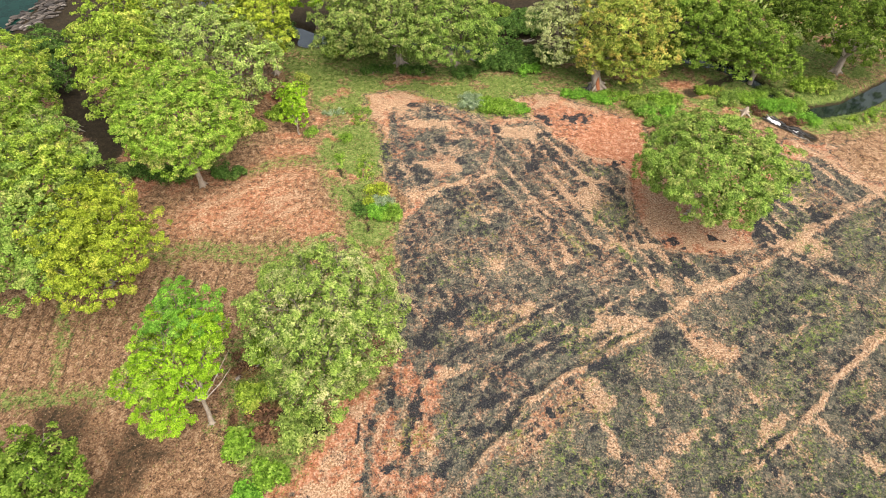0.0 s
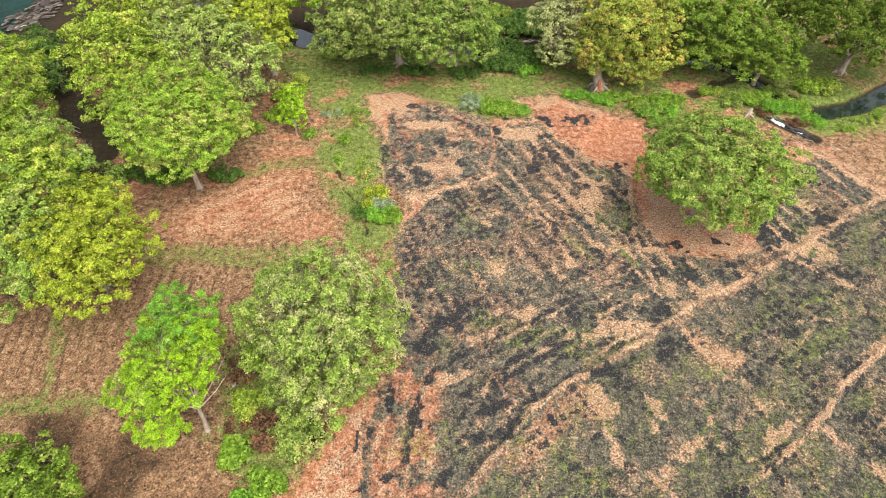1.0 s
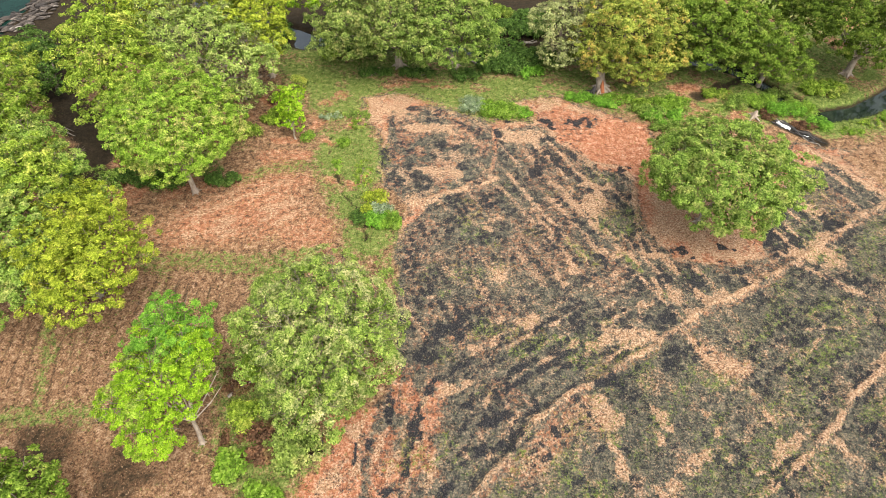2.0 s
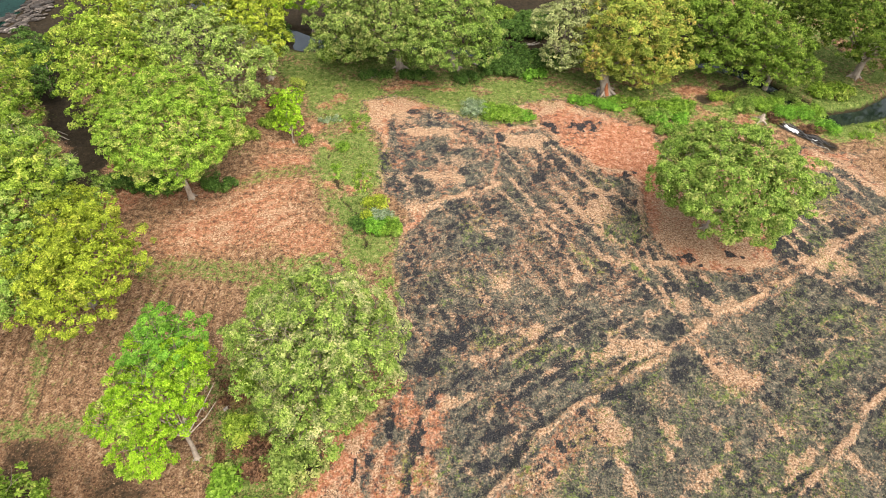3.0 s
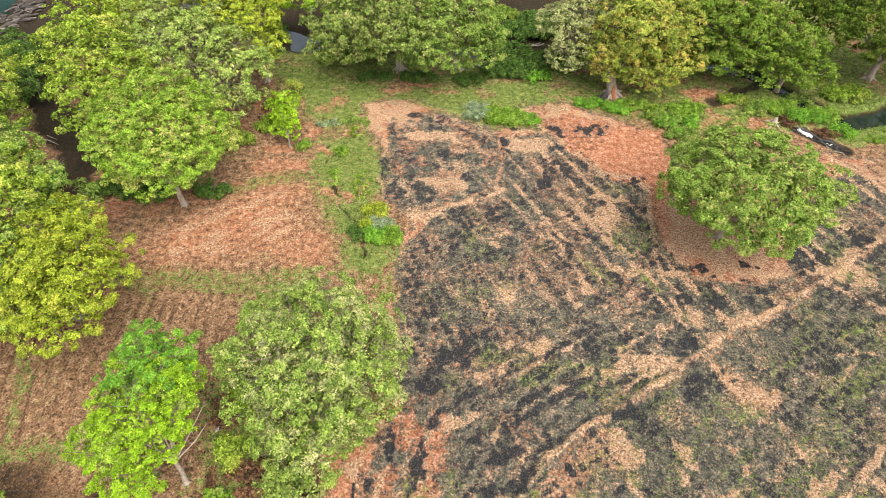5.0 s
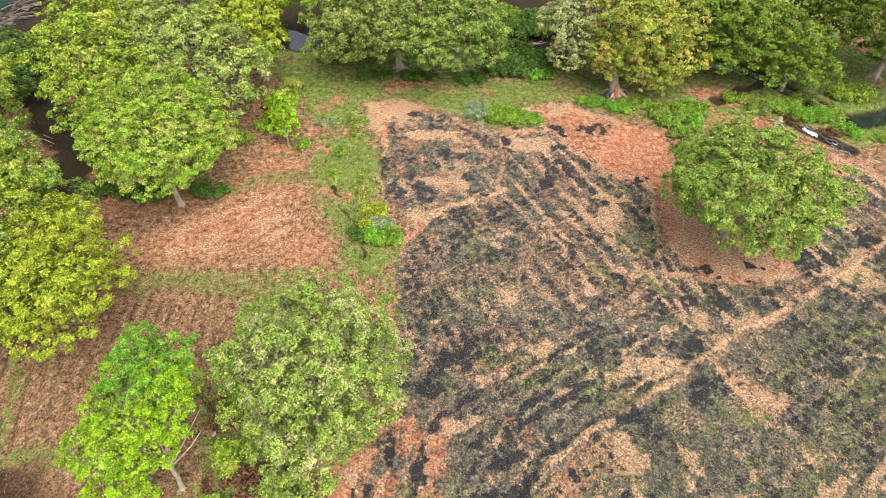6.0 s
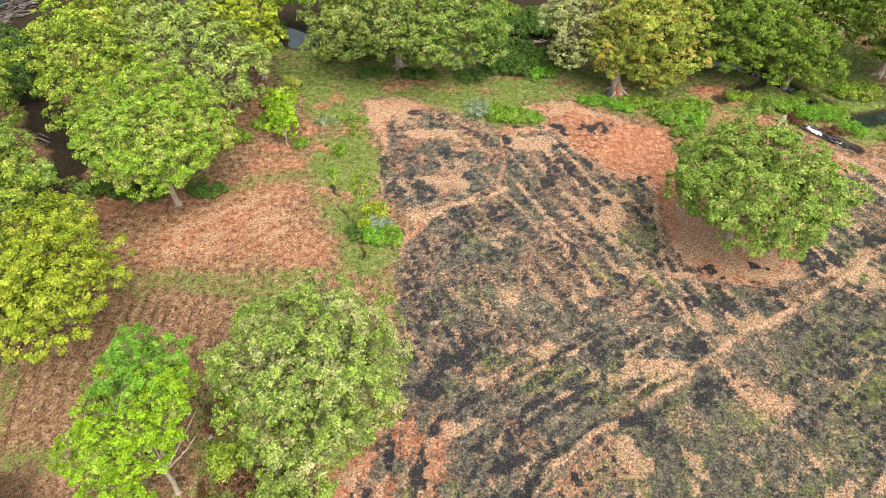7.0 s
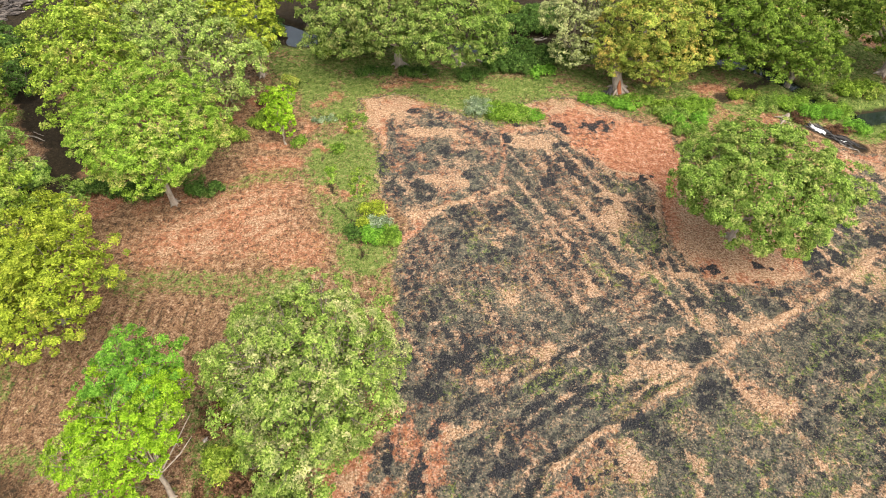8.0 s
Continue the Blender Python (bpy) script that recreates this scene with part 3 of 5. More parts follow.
def cover(x, y):
    """What lies on the ground at x, y: the cover layers and the height."""
    wx = x + 2.2 * (grain(x, y, 4.0, 1) - 0.5) + 0.8 * (grain(x, y, 1.0, 2) - 0.5)
    wy = y + 2.2 * (grain(x, y, 4.0, 3) - 0.5) + 0.8 * (grain(x, y, 0.9, 4) - 0.5)
    known = {}

    def zone(pts, soft=0.6):
        key = (id(pts), soft)
        if key not in known:
            known[key] = inside(wx, wy, pts, soft)
        return known[key]

    field, burn_n, burn_ne, burn_e, plot_s = zone(FIELD, 0.5), zone(BURN_N), zone(BURN_NE), zone(BURN_E), zone(PLOT_S)
    # planting rows
    se, le = across(x, y, ROW_E)
    ss, ls = across(x, y, ROW_SW)
    bund = line_far(x, y, BUND_MAIN)
    near_bund = (1 - step(bund, 9, 14)) * (x < 24) * step(x, 2, 6)
    rows_e = np.cos(2 * math.pi * se / 2.3 + 1.6 * grain(x, y, 7, 8)) * (0.45 + 0.9 * grain(x, y, 4, 40)) * (0.45 + 0.55 * step(x, 5, 11))
    rows_s = np.cos(2 * math.pi * ss / 2.0 + 5.0 * grain(x, y, 5, 9)) * (0.1 + grain(x, y, 2.2, 46))
    rows_b = np.cos(2 * math.pi * bund / 1.7 + 1.8 * grain(x, y, 6, 10)) * (0.45 + 0.9 * grain(x, y, 2.4, 39))
    in_sw = (1 - step(x, -1.5, 2.5)) * (1 - step(y, 33, 37))
    rows = rows_s * in_sw + (1 - in_sw) * (rows_b * near_bund + rows_e * (1 - near_bund))
    streak = grain(se * 1.0, le * 0.35, 1.3, 11) * (1 - in_sw) * (1 - near_bund) + grain(ss, ls * 0.3, 1.2, 12) * in_sw + grain(x - 0.8 * y, 0.3 * (x + y), 1.2, 13) * near_bund * (1 - in_sw)
    blot, blot2 = grain(x, y, 2.6, 14), grain(x, y, 1.1, 15)
    # char
    char_e = step(0.42 * streak + 0.20 * blot + 0.38 * blot2 - 0.15 * rows, 0.46, 0.62)
    char_n = step(0.4 * grain(x, y, 0.9, 16) + 0.3 * blot2 + 0.3 * grain(se, le * 0.4, 0.9, 44), 0.46, 0.66)
    char_s = step(0.35 * blot + 0.25 * streak + 0.4 * blot2, 0.45, 0.62)
    char = np.maximum.reduce([burn_e * (0.22 + (0.34 + 0.18 * near_bund) * char_e), burn_n * (0.10 + 0.24 * char_n), burn_ne * (0.10 + 0.35 * char_n), plot_s * (0.20 + 0.34 * char_s)])
    char = np.maximum(char, burn_e * in_sw * (0.26 + 0.36 * step(blot, 0.42, 0.58)) * step(-0.12 * rows_s + 2.2 * (streak - 0.5) + 3.2 * (blot2 - 0.5), 0.0, 0.8))
    herd = step(14 - np.hypot(x - 0.5, (y - 46) * 0.75), 0, 5)
    char = np.maximum(char, herd * (0.25 + 0.26 * step(blot2, 0.4, 0.6)))
    # straw and stubble
    straw = 0.11 * burn_e + burn_e * ((0.52 - 0.16 * near_bund) * step(1.2 * rows + 2.0 * (streak - 0.5), 0.35, 1.0) * (0.45 + 0.55 * step(blot, 0.40, 0.58))) + 0.18 * burn_e * step(0.5 * grain(x, y, 3.5, 17) + 0.5 * grain(x, y, 0.9, 27), 0.46, 0.62)
    straw = np.maximum(straw, plot_s * (0.16 + 0.26 * step(0.6 * grain(x, y, 3.0, 18) + 0.4 * grain(x, y, 0.8, 28), 0.52, 0.66)))
    straw = np.maximum(straw, burn_n * 0.52 * step(0.5 + 0.12 * rows_e + 0.9 * (grain(x, y, 2, 19) - 0.5), 0.42, 0.68))
    for pts, k in ((TAN_S, 0.50), (TAN_CROSS, 0.74), (TAN_E, 0.82), (TAN_N, 0.66), (TAN_TOP, 0.34), (TAN_WEST_OF_TREE, 0.78), (TAN_MOUND, 0.95)):
        z = zone(pts, 1.5)
        straw, char = np.maximum(straw, z * k * (0.58 + 0.55 * blot2)), char * (1 - 0.9 * z * step(blot2, 0.25, 0.5))
    lift = 0.0
    for pts, wide, high, k in ((BUND_MAIN, 0.40, 0.34, 0.82), (BUND_NE, 0.45, 0.28, 0.95), (BUND_E, 0.5, 0.10, 0.6), (BUND_SE, 0.42, 0.30, 0.75), (BUND_S, 0.4, 0.18, 0.62), (BUND_CROSS, 0.5, 0.18, 0.75), (BUND_N, 0.4, 0.28, 0.75), (EDGE_NE, 0.42, 0.32, 0.85)):
        far = line_far(x + 0.4 * (wx - x), y + 0.4 * (wy - y), pts)
        on = (1 - step(far, 0.4 * wide, (0.9 + 1.6 * grain(x, y, 3.0, 50)) * wide)) * (0.58 + 0.42 * step(grain(x, y, 2.2, 33), 0.36, 0.56))
        straw, char = np.maximum(straw, on * k), char * (1 - on * 0.95)
        lift = np.maximum(lift, high * (1 - step(far, 0.1, 1.6 * wide)))
        beside = (1 - step(np.abs(far - 1.9 * wide), 0.2, 0.9)) * step(blot, 0.50, 0.62)
        char = np.maximum(char, (0.45 if pts is BUND_N else 0.75) * beside * field * (1 - zone(TAN_S)))
    bare = field * (1 - np.maximum.reduce([burn_n, burn_e, plot_s, burn_ne]))
    char = np.maximum(char, bare * (0.42 + 0.2 * (y < 58)) * char_n)
    straw = np.maximum(straw, bare * (0.30 + 0.44 * step(grain(x, y, 1.4, 41), 0.44, 0.60)) * (1 - 0.72 * zone(ORANGE_NE)))
    px, py = x + 0.5 * (wx - x) + 0.9 * (grain(x, y, 0.8, 51) - 0.5), y + 0.5 * (wy - y) + 0.9 * (grain(x, y, 0.8, 52) - 0.5)
    ragged = 1.3 * (grain(x, y, 0.75, 54, 1) - 0.5)
    pale = step(patches(px, py, STRAW_LINES, STRAW_SPOTS, STRAW_SOUTH) + ragged, 0.30, 0.85)
    black = patches(px, py, CHAR_NORTH, CHAR_MIDDLE, CHAR_EAST, CHAR_SOUTH, CHAR_CORNER)
    black = step(black - ragged, 0.52, 1.05)
    stools = np.maximum(tufts(x, y, ROW_E, 0.95, 1.15, 60) * burn_e * (1 - near_bund) * (1 - in_sw), tufts(x, y, (0.845, 0.535), 1.0, 1.15, 70) * np.maximum(plot_s, burn_e * near_bund))
    stools = np.maximum(stools, 0.7 * tufts(x, y, ROW_E, 1.1, 1.3, 80) * burn_n)
    char = np.maximum(char * (0.55 + 0.45 * stools), 0.80 * stools * (0.35 + 0.65 * step(blot, 0.36, 0.6)) * (1 - 0.7 * step(straw, 0.5, 0.8)))
    straw, char = np.maximum(straw, 0.66 * pale), char * (1 - 0.75 * pale)
    straw, char = straw * (1 - 0.7 * black), np.maximum(char, (0.80 - 0.16 * burn_n) * black)
    # red earth, mulch, grass, mud and painted shade
    orange = np.maximum.reduce([zone(ORANGE_NE), 0.62 * zone(ORANGE_W, 4.0), zone(ORANGE_SW), 0.5 * zone(TAN_S), 0.5 * zone(TAN_CROSS), 0.72 * field * (1 - np.maximum.reduce([burn_n, burn_e, plot_s]))])
    west = 1 - step(x, -16, -10)
    orange = orange * (0.72 + 0.4 * grain(x, y, 2.5, 42))
    orange = np.maximum(orange, 0.50 * west * (1 - step(y, 78, 84)) * step(y, 42, 50) * step(grain(x, y, 6, 20), 0.42, 0.6))
    orange = np.maximum(orange, 0.42 * burn_n * step(grain(x, y, 2.4, 45), 0.36, 0.60))
    orange = np.maximum(orange, 0.34 * burn_e * step(grain(x, y, 5, 26), 0.42, 0.62))
    orange = np.maximum(orange, 0.62 * burn_e * in_sw * step(grain(x, y, 2.0, 48), 0.42, 0.60))
    fallow = zone(FALLOW_E, 1.0)
    orange = orange * (1 - 0.8 * fallow)
    straw, char = straw * (1 - 0.5 * fallow), char * (1 - 0.7 * fallow)
    mulch = np.maximum.reduce([0.85 * fallow, 0.95 * zone(MULCH_W, 1.5), 0.95 * zone(MULCH_SW, 1.5), 0.75 * (1 - field)])
    green = np.maximum.reduce([0.88 * zone(GREEN_MEADOW, 1.6), 0.75 * zone(GREEN_BELT, 1.5), 0.58 * zone(GREEN_SW, 1.0), 0.78 * zone(GREEN_BANK, 2.0), 1.0 * zone(GREEN_NE, 1.2), 0.58 * step(y, 96, 102), 0.75 * step(y, 84, 90) * step(x, 52, 58), 0.7 * step(np.abs(x), 95, 110)])
    green = np.maximum(green, 0.62 * west * step(grain(x, y, 7, 21), 0.52, 0.66) * (1 - step(y, 74, 90) * 0.3))
    green = np.maximum(green, 0.30 * plot_s * step(0.6 * grain(x - 0.83 * y, 0.3 * (y + 0.83 * x), 2.4, 22) + 0.4 * grain(x, y, 5, 35), 0.44, 0.62))
    green = np.maximum(green, 0.30 * burn_e * step(grain(x, y, 4, 23), 0.55, 0.7))
    green = green * (1 - 0.7 * zone(ORANGE_W, 2.5)) * (1 - 0.75 * zone(MULCH_W, 1.5)) * (1 - 0.6 * zone(MULCH_SW, 1.5)) * (1 - 0.55 * step(grain(x, y, 3.5, 24), 0.55, 0.7) * (1 - plot_s))
    green = np.maximum(green, 0.55 * (1 - step(line_far(wx, wy, PATH_W), 0.3, 1.2)))
    green = np.maximum(green, 0.58 * zone(GREEN_SW, 1.0))
    green = np.maximum(green, 0.46 * patches(px, py, GREEN_STREAKS))
    green = np.maximum(green, 0.50 * (1 - step(line_far(wx, wy, TRACK_S), 0.8, 2.8)))
    green = np.maximum(green, 0.46 * (1 - step(line_far(wx, wy, TRACK_W), 0.6, 2.6)))
    worn = step(grain(x, y, 4.5, 47), 0.47, 0.62) * (1 - field) * step(y, 74, 80) * step(x, 20, 30)
    green, orange = green * (1 - 0.55 * worn * (1 - zone(GREEN_NE, 1.2))), np.maximum(orange, 0.5 * worn)
    red = patches(px, py, RED_SPOTS)
    green, orange = green * (1 - 0.6 * red), np.maximum(orange, 0.62 * red)
    dull = zone(MULCH_SW, 1.5) * (0.35 + 0.65 * step(grain(x, y, 5, 53), 0.38, 0.6))
    ditch = line_far(wx, wy, DITCH)
    stream = line_far(x + 1.5 * (grain(x, y, 6, 25) - 0.5), y, STREAM)
    stream = np.minimum(stream, 6 * (1 - zone(RIVER, 3.0)))
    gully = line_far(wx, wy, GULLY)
    # mud by water and ditch; painted shade in gully, wood floor, below broad tree
    mud_shade = np.maximum.reduce([0.58 * dull, 0.75 * (1 - step(ditch, 0.1, 0.5)) * step(grain(x, y, 2, 34), 0.35, 0.55), 0.9 * (1 - step(stream, 1.2, 2.6)), 0.9 * (1 - step(np.hypot(x - POOL[0], y - POOL[1]), 3.0, 4.6)), 0.9 * (1 - step(gully, 1.8, 4.2)), 0.9 * (1 - step(np.hypot(x + 79.5, 0.8 * (y - 110)), 4.5, 7.0)), 0.85 * step(y, 97, 101) * (1 - step(x, 50, 58)), 0.7 * (1 - step(line_far(wx, wy, BANK_TRACK), 0.5, 1.6)), 0.8 * (1 - step(np.hypot(x + 13, y - 25.3), 0.8, 1.8)), 0.8 * (1 - step(line_far(x, y, [(52.5, 79), (57.5, 74)]), 0.6, 1.8))])
    straw, char, orange = straw * (1 - mud_shade), char * (1 - mud_shade) * field, orange * (1 - mud_shade)
    straw = straw * field
    plough = np.cos(2 * math.pi * np.hypot(x + 20, 0.7 * (y - 44)) / 1.4 + 4 * grain(x, y, 8, 32))
    ploughed = np.maximum(zone(MULCH_W, 1.5), 0.5 * zone(MULCH_SW, 1.5))
    red_west = zone(ORANGE_W, 2.5)
    straw = np.maximum(straw, red_west * (0.14 + 0.42 * step(grain(across(x, y, (0.8, 0.6))[0], 0.4 * across(x, y, (0.8, 0.6))[1], 0.9, 43), 0.48, 0.68)))
    straw = straw + 0.40 * ploughed * step(-plough + 1.5 * (grain(x, y, 1.6, 37) - 0.5), 0.1, 1.2)
    # furrow bottoms take the same dark soil colour
    mud_shade = np.maximum(mud_shade, 0.54 * ploughed * step(plough + 1.2 * (grain(x, y, 1.6, 36) - 0.5), 0.2, 1.1))
    # height
    rough = 0.14 * (grain(x, y, 1.4, 30, 1) - 0.5) + 0.22 * (grain(x, y, 6, 31, 2) - 0.5)
    furrow = 0.07 * rows * np.maximum(burn_e, burn_n) - 0.08 * plough * ploughed
    height = rough + furrow + lift - 0.35 * (1 - step(ditch, 0.05, 0.8)) - 1.5 * np.maximum(1 - step(stream, 0.5, 2.6), 1 - step(np.hypot(0.9 * (x - POOL[0]), y - POOL[1]), 1.8, 3.4)) - 0.5 * (1 - step(gully, 0.5, 4.0))
    near = (1 - step(np.abs(x), 110, 200)) * (1 - step(np.abs(y - 65), 75, 160))
    return dict(straw=straw, char=char, green=green, orange=orange, mulch=mulch, mud_shade=mud_shade, height=height * near, field=field, ash=np.clip(plot_s + 0.4 * burn_e - 1.3 * straw, 0, 1))


def sheet(name, verts, quads, mat):
    """A mesh from arrays of corners and of four-cornered faces."""
    me = bpy.data.meshes.new(name)
    me.vertices.add(len(verts))
    me.vertices.foreach_set("co", np.ascontiguousarray(verts, np.float32).ravel())
    me.loops.add(quads.size)
    me.loops.foreach_set("vertex_index", np.ascontiguousarray(quads, np.int32).ravel())
    me.polygons.add(len(quads))
    me.polygons.foreach_set("loop_start", np.arange(0, quads.size, 4, dtype=np.int32))
    me.update(calc_edges=True)
    me.materials.append(mat)
    return me


def ground_axis(a, b, gap):
    far = np.array([1, 3, 7, 15, 30, 60, 120, 250, 500, 1000, 2500.0])
    return np.r_[a - far[::-1], np.arange(a, b + 1e-6, gap), b + far]


gx, gy = ground_axis(-92, 92, 0.28), ground_axis(13, 119, 0.28)
GX, GY = np.meshgrid(gx, gy)
layers = cover(GX.ravel(), GY.ravel())
idx = np.arange(GX.size).reshape(GX.shape)
quads = np.stack([idx[:-1, :-1], idx[:-1, 1:], idx[1:, 1:], idx[1:, :-1]], -1).reshape(-1, 4)
me = sheet("ground", np.stack([GX.ravel(), GY.ravel(), layers["height"]], 1), quads, SOIL)
me.polygons.foreach_set("use_smooth", np.ones(len(quads), bool))
for key, some in (("cover_a", ("straw", "char", "green")), ("cover_b", ("orange", "mulch", "mud_shade"))):
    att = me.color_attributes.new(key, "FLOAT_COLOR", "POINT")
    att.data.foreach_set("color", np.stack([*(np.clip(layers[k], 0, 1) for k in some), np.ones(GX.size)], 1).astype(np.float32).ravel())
ground = tagged(new("ground", me), "burnt paddy field, red earth, dry mulch and grass", "ground", kind="structure")


def lying(x, y):
    """The cover layers and the height of the ground sheet at places x, y."""
    i, j = np.clip(np.searchsorted(gx, x) - 1, 0, len(gx) - 2), np.clip(np.searchsorted(gy, y) - 1, 0, len(gy) - 2)
    u, v = (x - gx[i]) / (gx[i + 1] - gx[i]), (y - gy[j]) / (gy[j + 1] - gy[j])
    k, w = j * len(gx) + i, len(gx)
    return {key: (a[k] * (1 - u) + a[k + 1] * u) * (1 - v) + (a[k + w] * (1 - u) + a[k + w + 1] * u) * v for key, a in layers.items()}


def ground_z(x, y):
    return float(lying(np.array([float(x)]), np.array([float(y)]))["height"][0])


def ribbon(name, pts, wide, z, mat):
    """A flat strip along a line."""
    dense = []
    for (ax, ay), (bx, by) in zip(pts, pts[1:]):
        dense += [(ax + (bx - ax) * s / 6, ay + (by - ay) * s / 6) for s in range(6)]
    p = np.array(dense + [pts[-1]])
    d = np.gradient(p, axis=0)
    d /= np.linalg.norm(d, axis=1)[:, None]
    side = np.stack([-d[:, 1], d[:, 0]], 1) * wide
    v = np.concatenate([np.c_[p + side, np.full(len(p), z)], np.c_[p - side, np.full(len(p), z)]])
    n = len(p)
    k = np.arange(n - 1)
    return new(name, sheet(name, v, np.stack([k, k + 1, k + 1 + n, k + n], 1), mat))


tagged(ribbon("water", STREAM, 2.4, -0.75, WATER), "dark still stream water between grassy banks", "water", kind="structure")


a = np.linspace(0, 2 * math.pi, 25)[:-1]
pool = np.r_[[(*POOL, -0.72)], np.stack([POOL[0] + 6.0 * np.cos(a), POOL[1] + 6.0 * np.sin(a), np.full(24, -0.72)], 1)]
k = np.arange(0, 24, 2)
tagged(new("pool", sheet("pool", pool, np.stack([0 * k, k + 1, k + 2, (k + 2) % 24 + 1], 1), POOL_WATER)), "small open pool reflecting the pale sky", "water", kind="structure")

river = np.array([(-160, 85, -0.76), (-76, 85, -0.76), (-76, 165, -0.76), (-160, 165, -0.76)])
tagged(new("river", sheet("river", river, np.array([[0, 1, 2, 3]]), RIVER_WATER)), "dark green river water", "water", kind="structure")


# ---- things ----
def part(name, me, parent, label=""):
    ob = new(name, me)
    ob.parent = parent
    return tagged(ob, label) if label else ob


def thing(name, x, y, label, category, group="", z=None):
    ob = new(name)
    ob.empty_display_size = 0.5
    ob.location = (x, y, ground_z(x, y) if z is None else z)
    return tagged(ob, label, category, group)


def tube(verts, quads, path, radii, sides=8, wobble=0.0, rng=None, lobed=0.0):
    """Adds a tapering limb along a path to lists of corners and faces."""
    path = np.array(path, float)
    d = np.gradient(path, axis=0)
    d /= np.linalg.norm(d, axis=1)[:, None] + 1e-9
    base = len(verts)
    ref = np.array([0.0, 1.0, 0.0]) if abs(d[0][1]) < 0.8 else np.array([1.0, 0, 0])
    for i, (p, t, r) in enumerate(zip(path, d, radii)):
        u = np.cross(t, ref)
        u /= np.linalg.norm(u)
        v = np.cross(t, u)
        for k in range(sides):
            a = 2 * math.pi * k / sides
            rr = r * (1 + (lobed * math.cos(4 * a + 1) if i < 2 else 0)) * (1 + (rng.uniform(-wobble, wobble) if rng is not None else 0))
            verts.append(p + rr * (math.cos(a) * u + math.sin(a) * v))
    for i in range(len(path) - 1):
        for k in range(sides):
            a, b = base + i * sides + k, base + i * sides + (k + 1) % sides
            quads.append((a, b, b + sides, a + sides))
    return base


def limb_mesh(name, paths, mat, sides=7, wobble=0.08, seed=0, lobed=0.0):
    verts, quads, rng = [], [], np.random.default_rng(seed)
    for path, radii in paths:
        tube(verts, quads, path, radii, sides, wobble, rng, lobed)
    me = sheet(name, np.array(verts), np.array(quads), mat)
    me.polygons.foreach_set("use_smooth", np.ones(len(quads), bool))
    return me


def leaves(centres, outs, length, rng, up=0.55, droop=0.15, slim=0.55):
    """Folded leaves at the centres, facing roughly outwards and up."""
    n = len(centres)
    nor = up * np.array([0, 0, 1.0]) + 0.7 * outs + 0.36 * rng.normal(size=(n, 3))
    nor /= np.linalg.norm(nor, axis=1)[:, None]
    way = np.cross(nor, rng.normal(size=(n, 3)))
    way /= np.linalg.norm(way, axis=1)[:, None]
    side = np.cross(nor, way)
    ln = length * rng.uniform(0.6, 1.35, (n, 1))
    w = ln * slim * rng.uniform(0.7, 1.2, (n, 1)) * 0.5
    a = centres - way * ln * 0.5
    tip = centres + way * ln * 0.5 - nor * ln * droop
    mid = centres + nor * ln * 0.08
    v = np.stack([a, mid + side * w, tip, mid - side * w], 1).reshape(-1, 3)
    return v, np.arange(4 * n).reshape(-1, 4)


def boughs(c, waves):
    """How far the boughs push out (to about 1) or fall back (to about -1) at places in a crown."""
    return np.clip(sum(np.sin(c @ k + at) for k, at in waves) / (0.5 * len(waves)) ** 0.5 * 0.75, -1.2, 1.2)


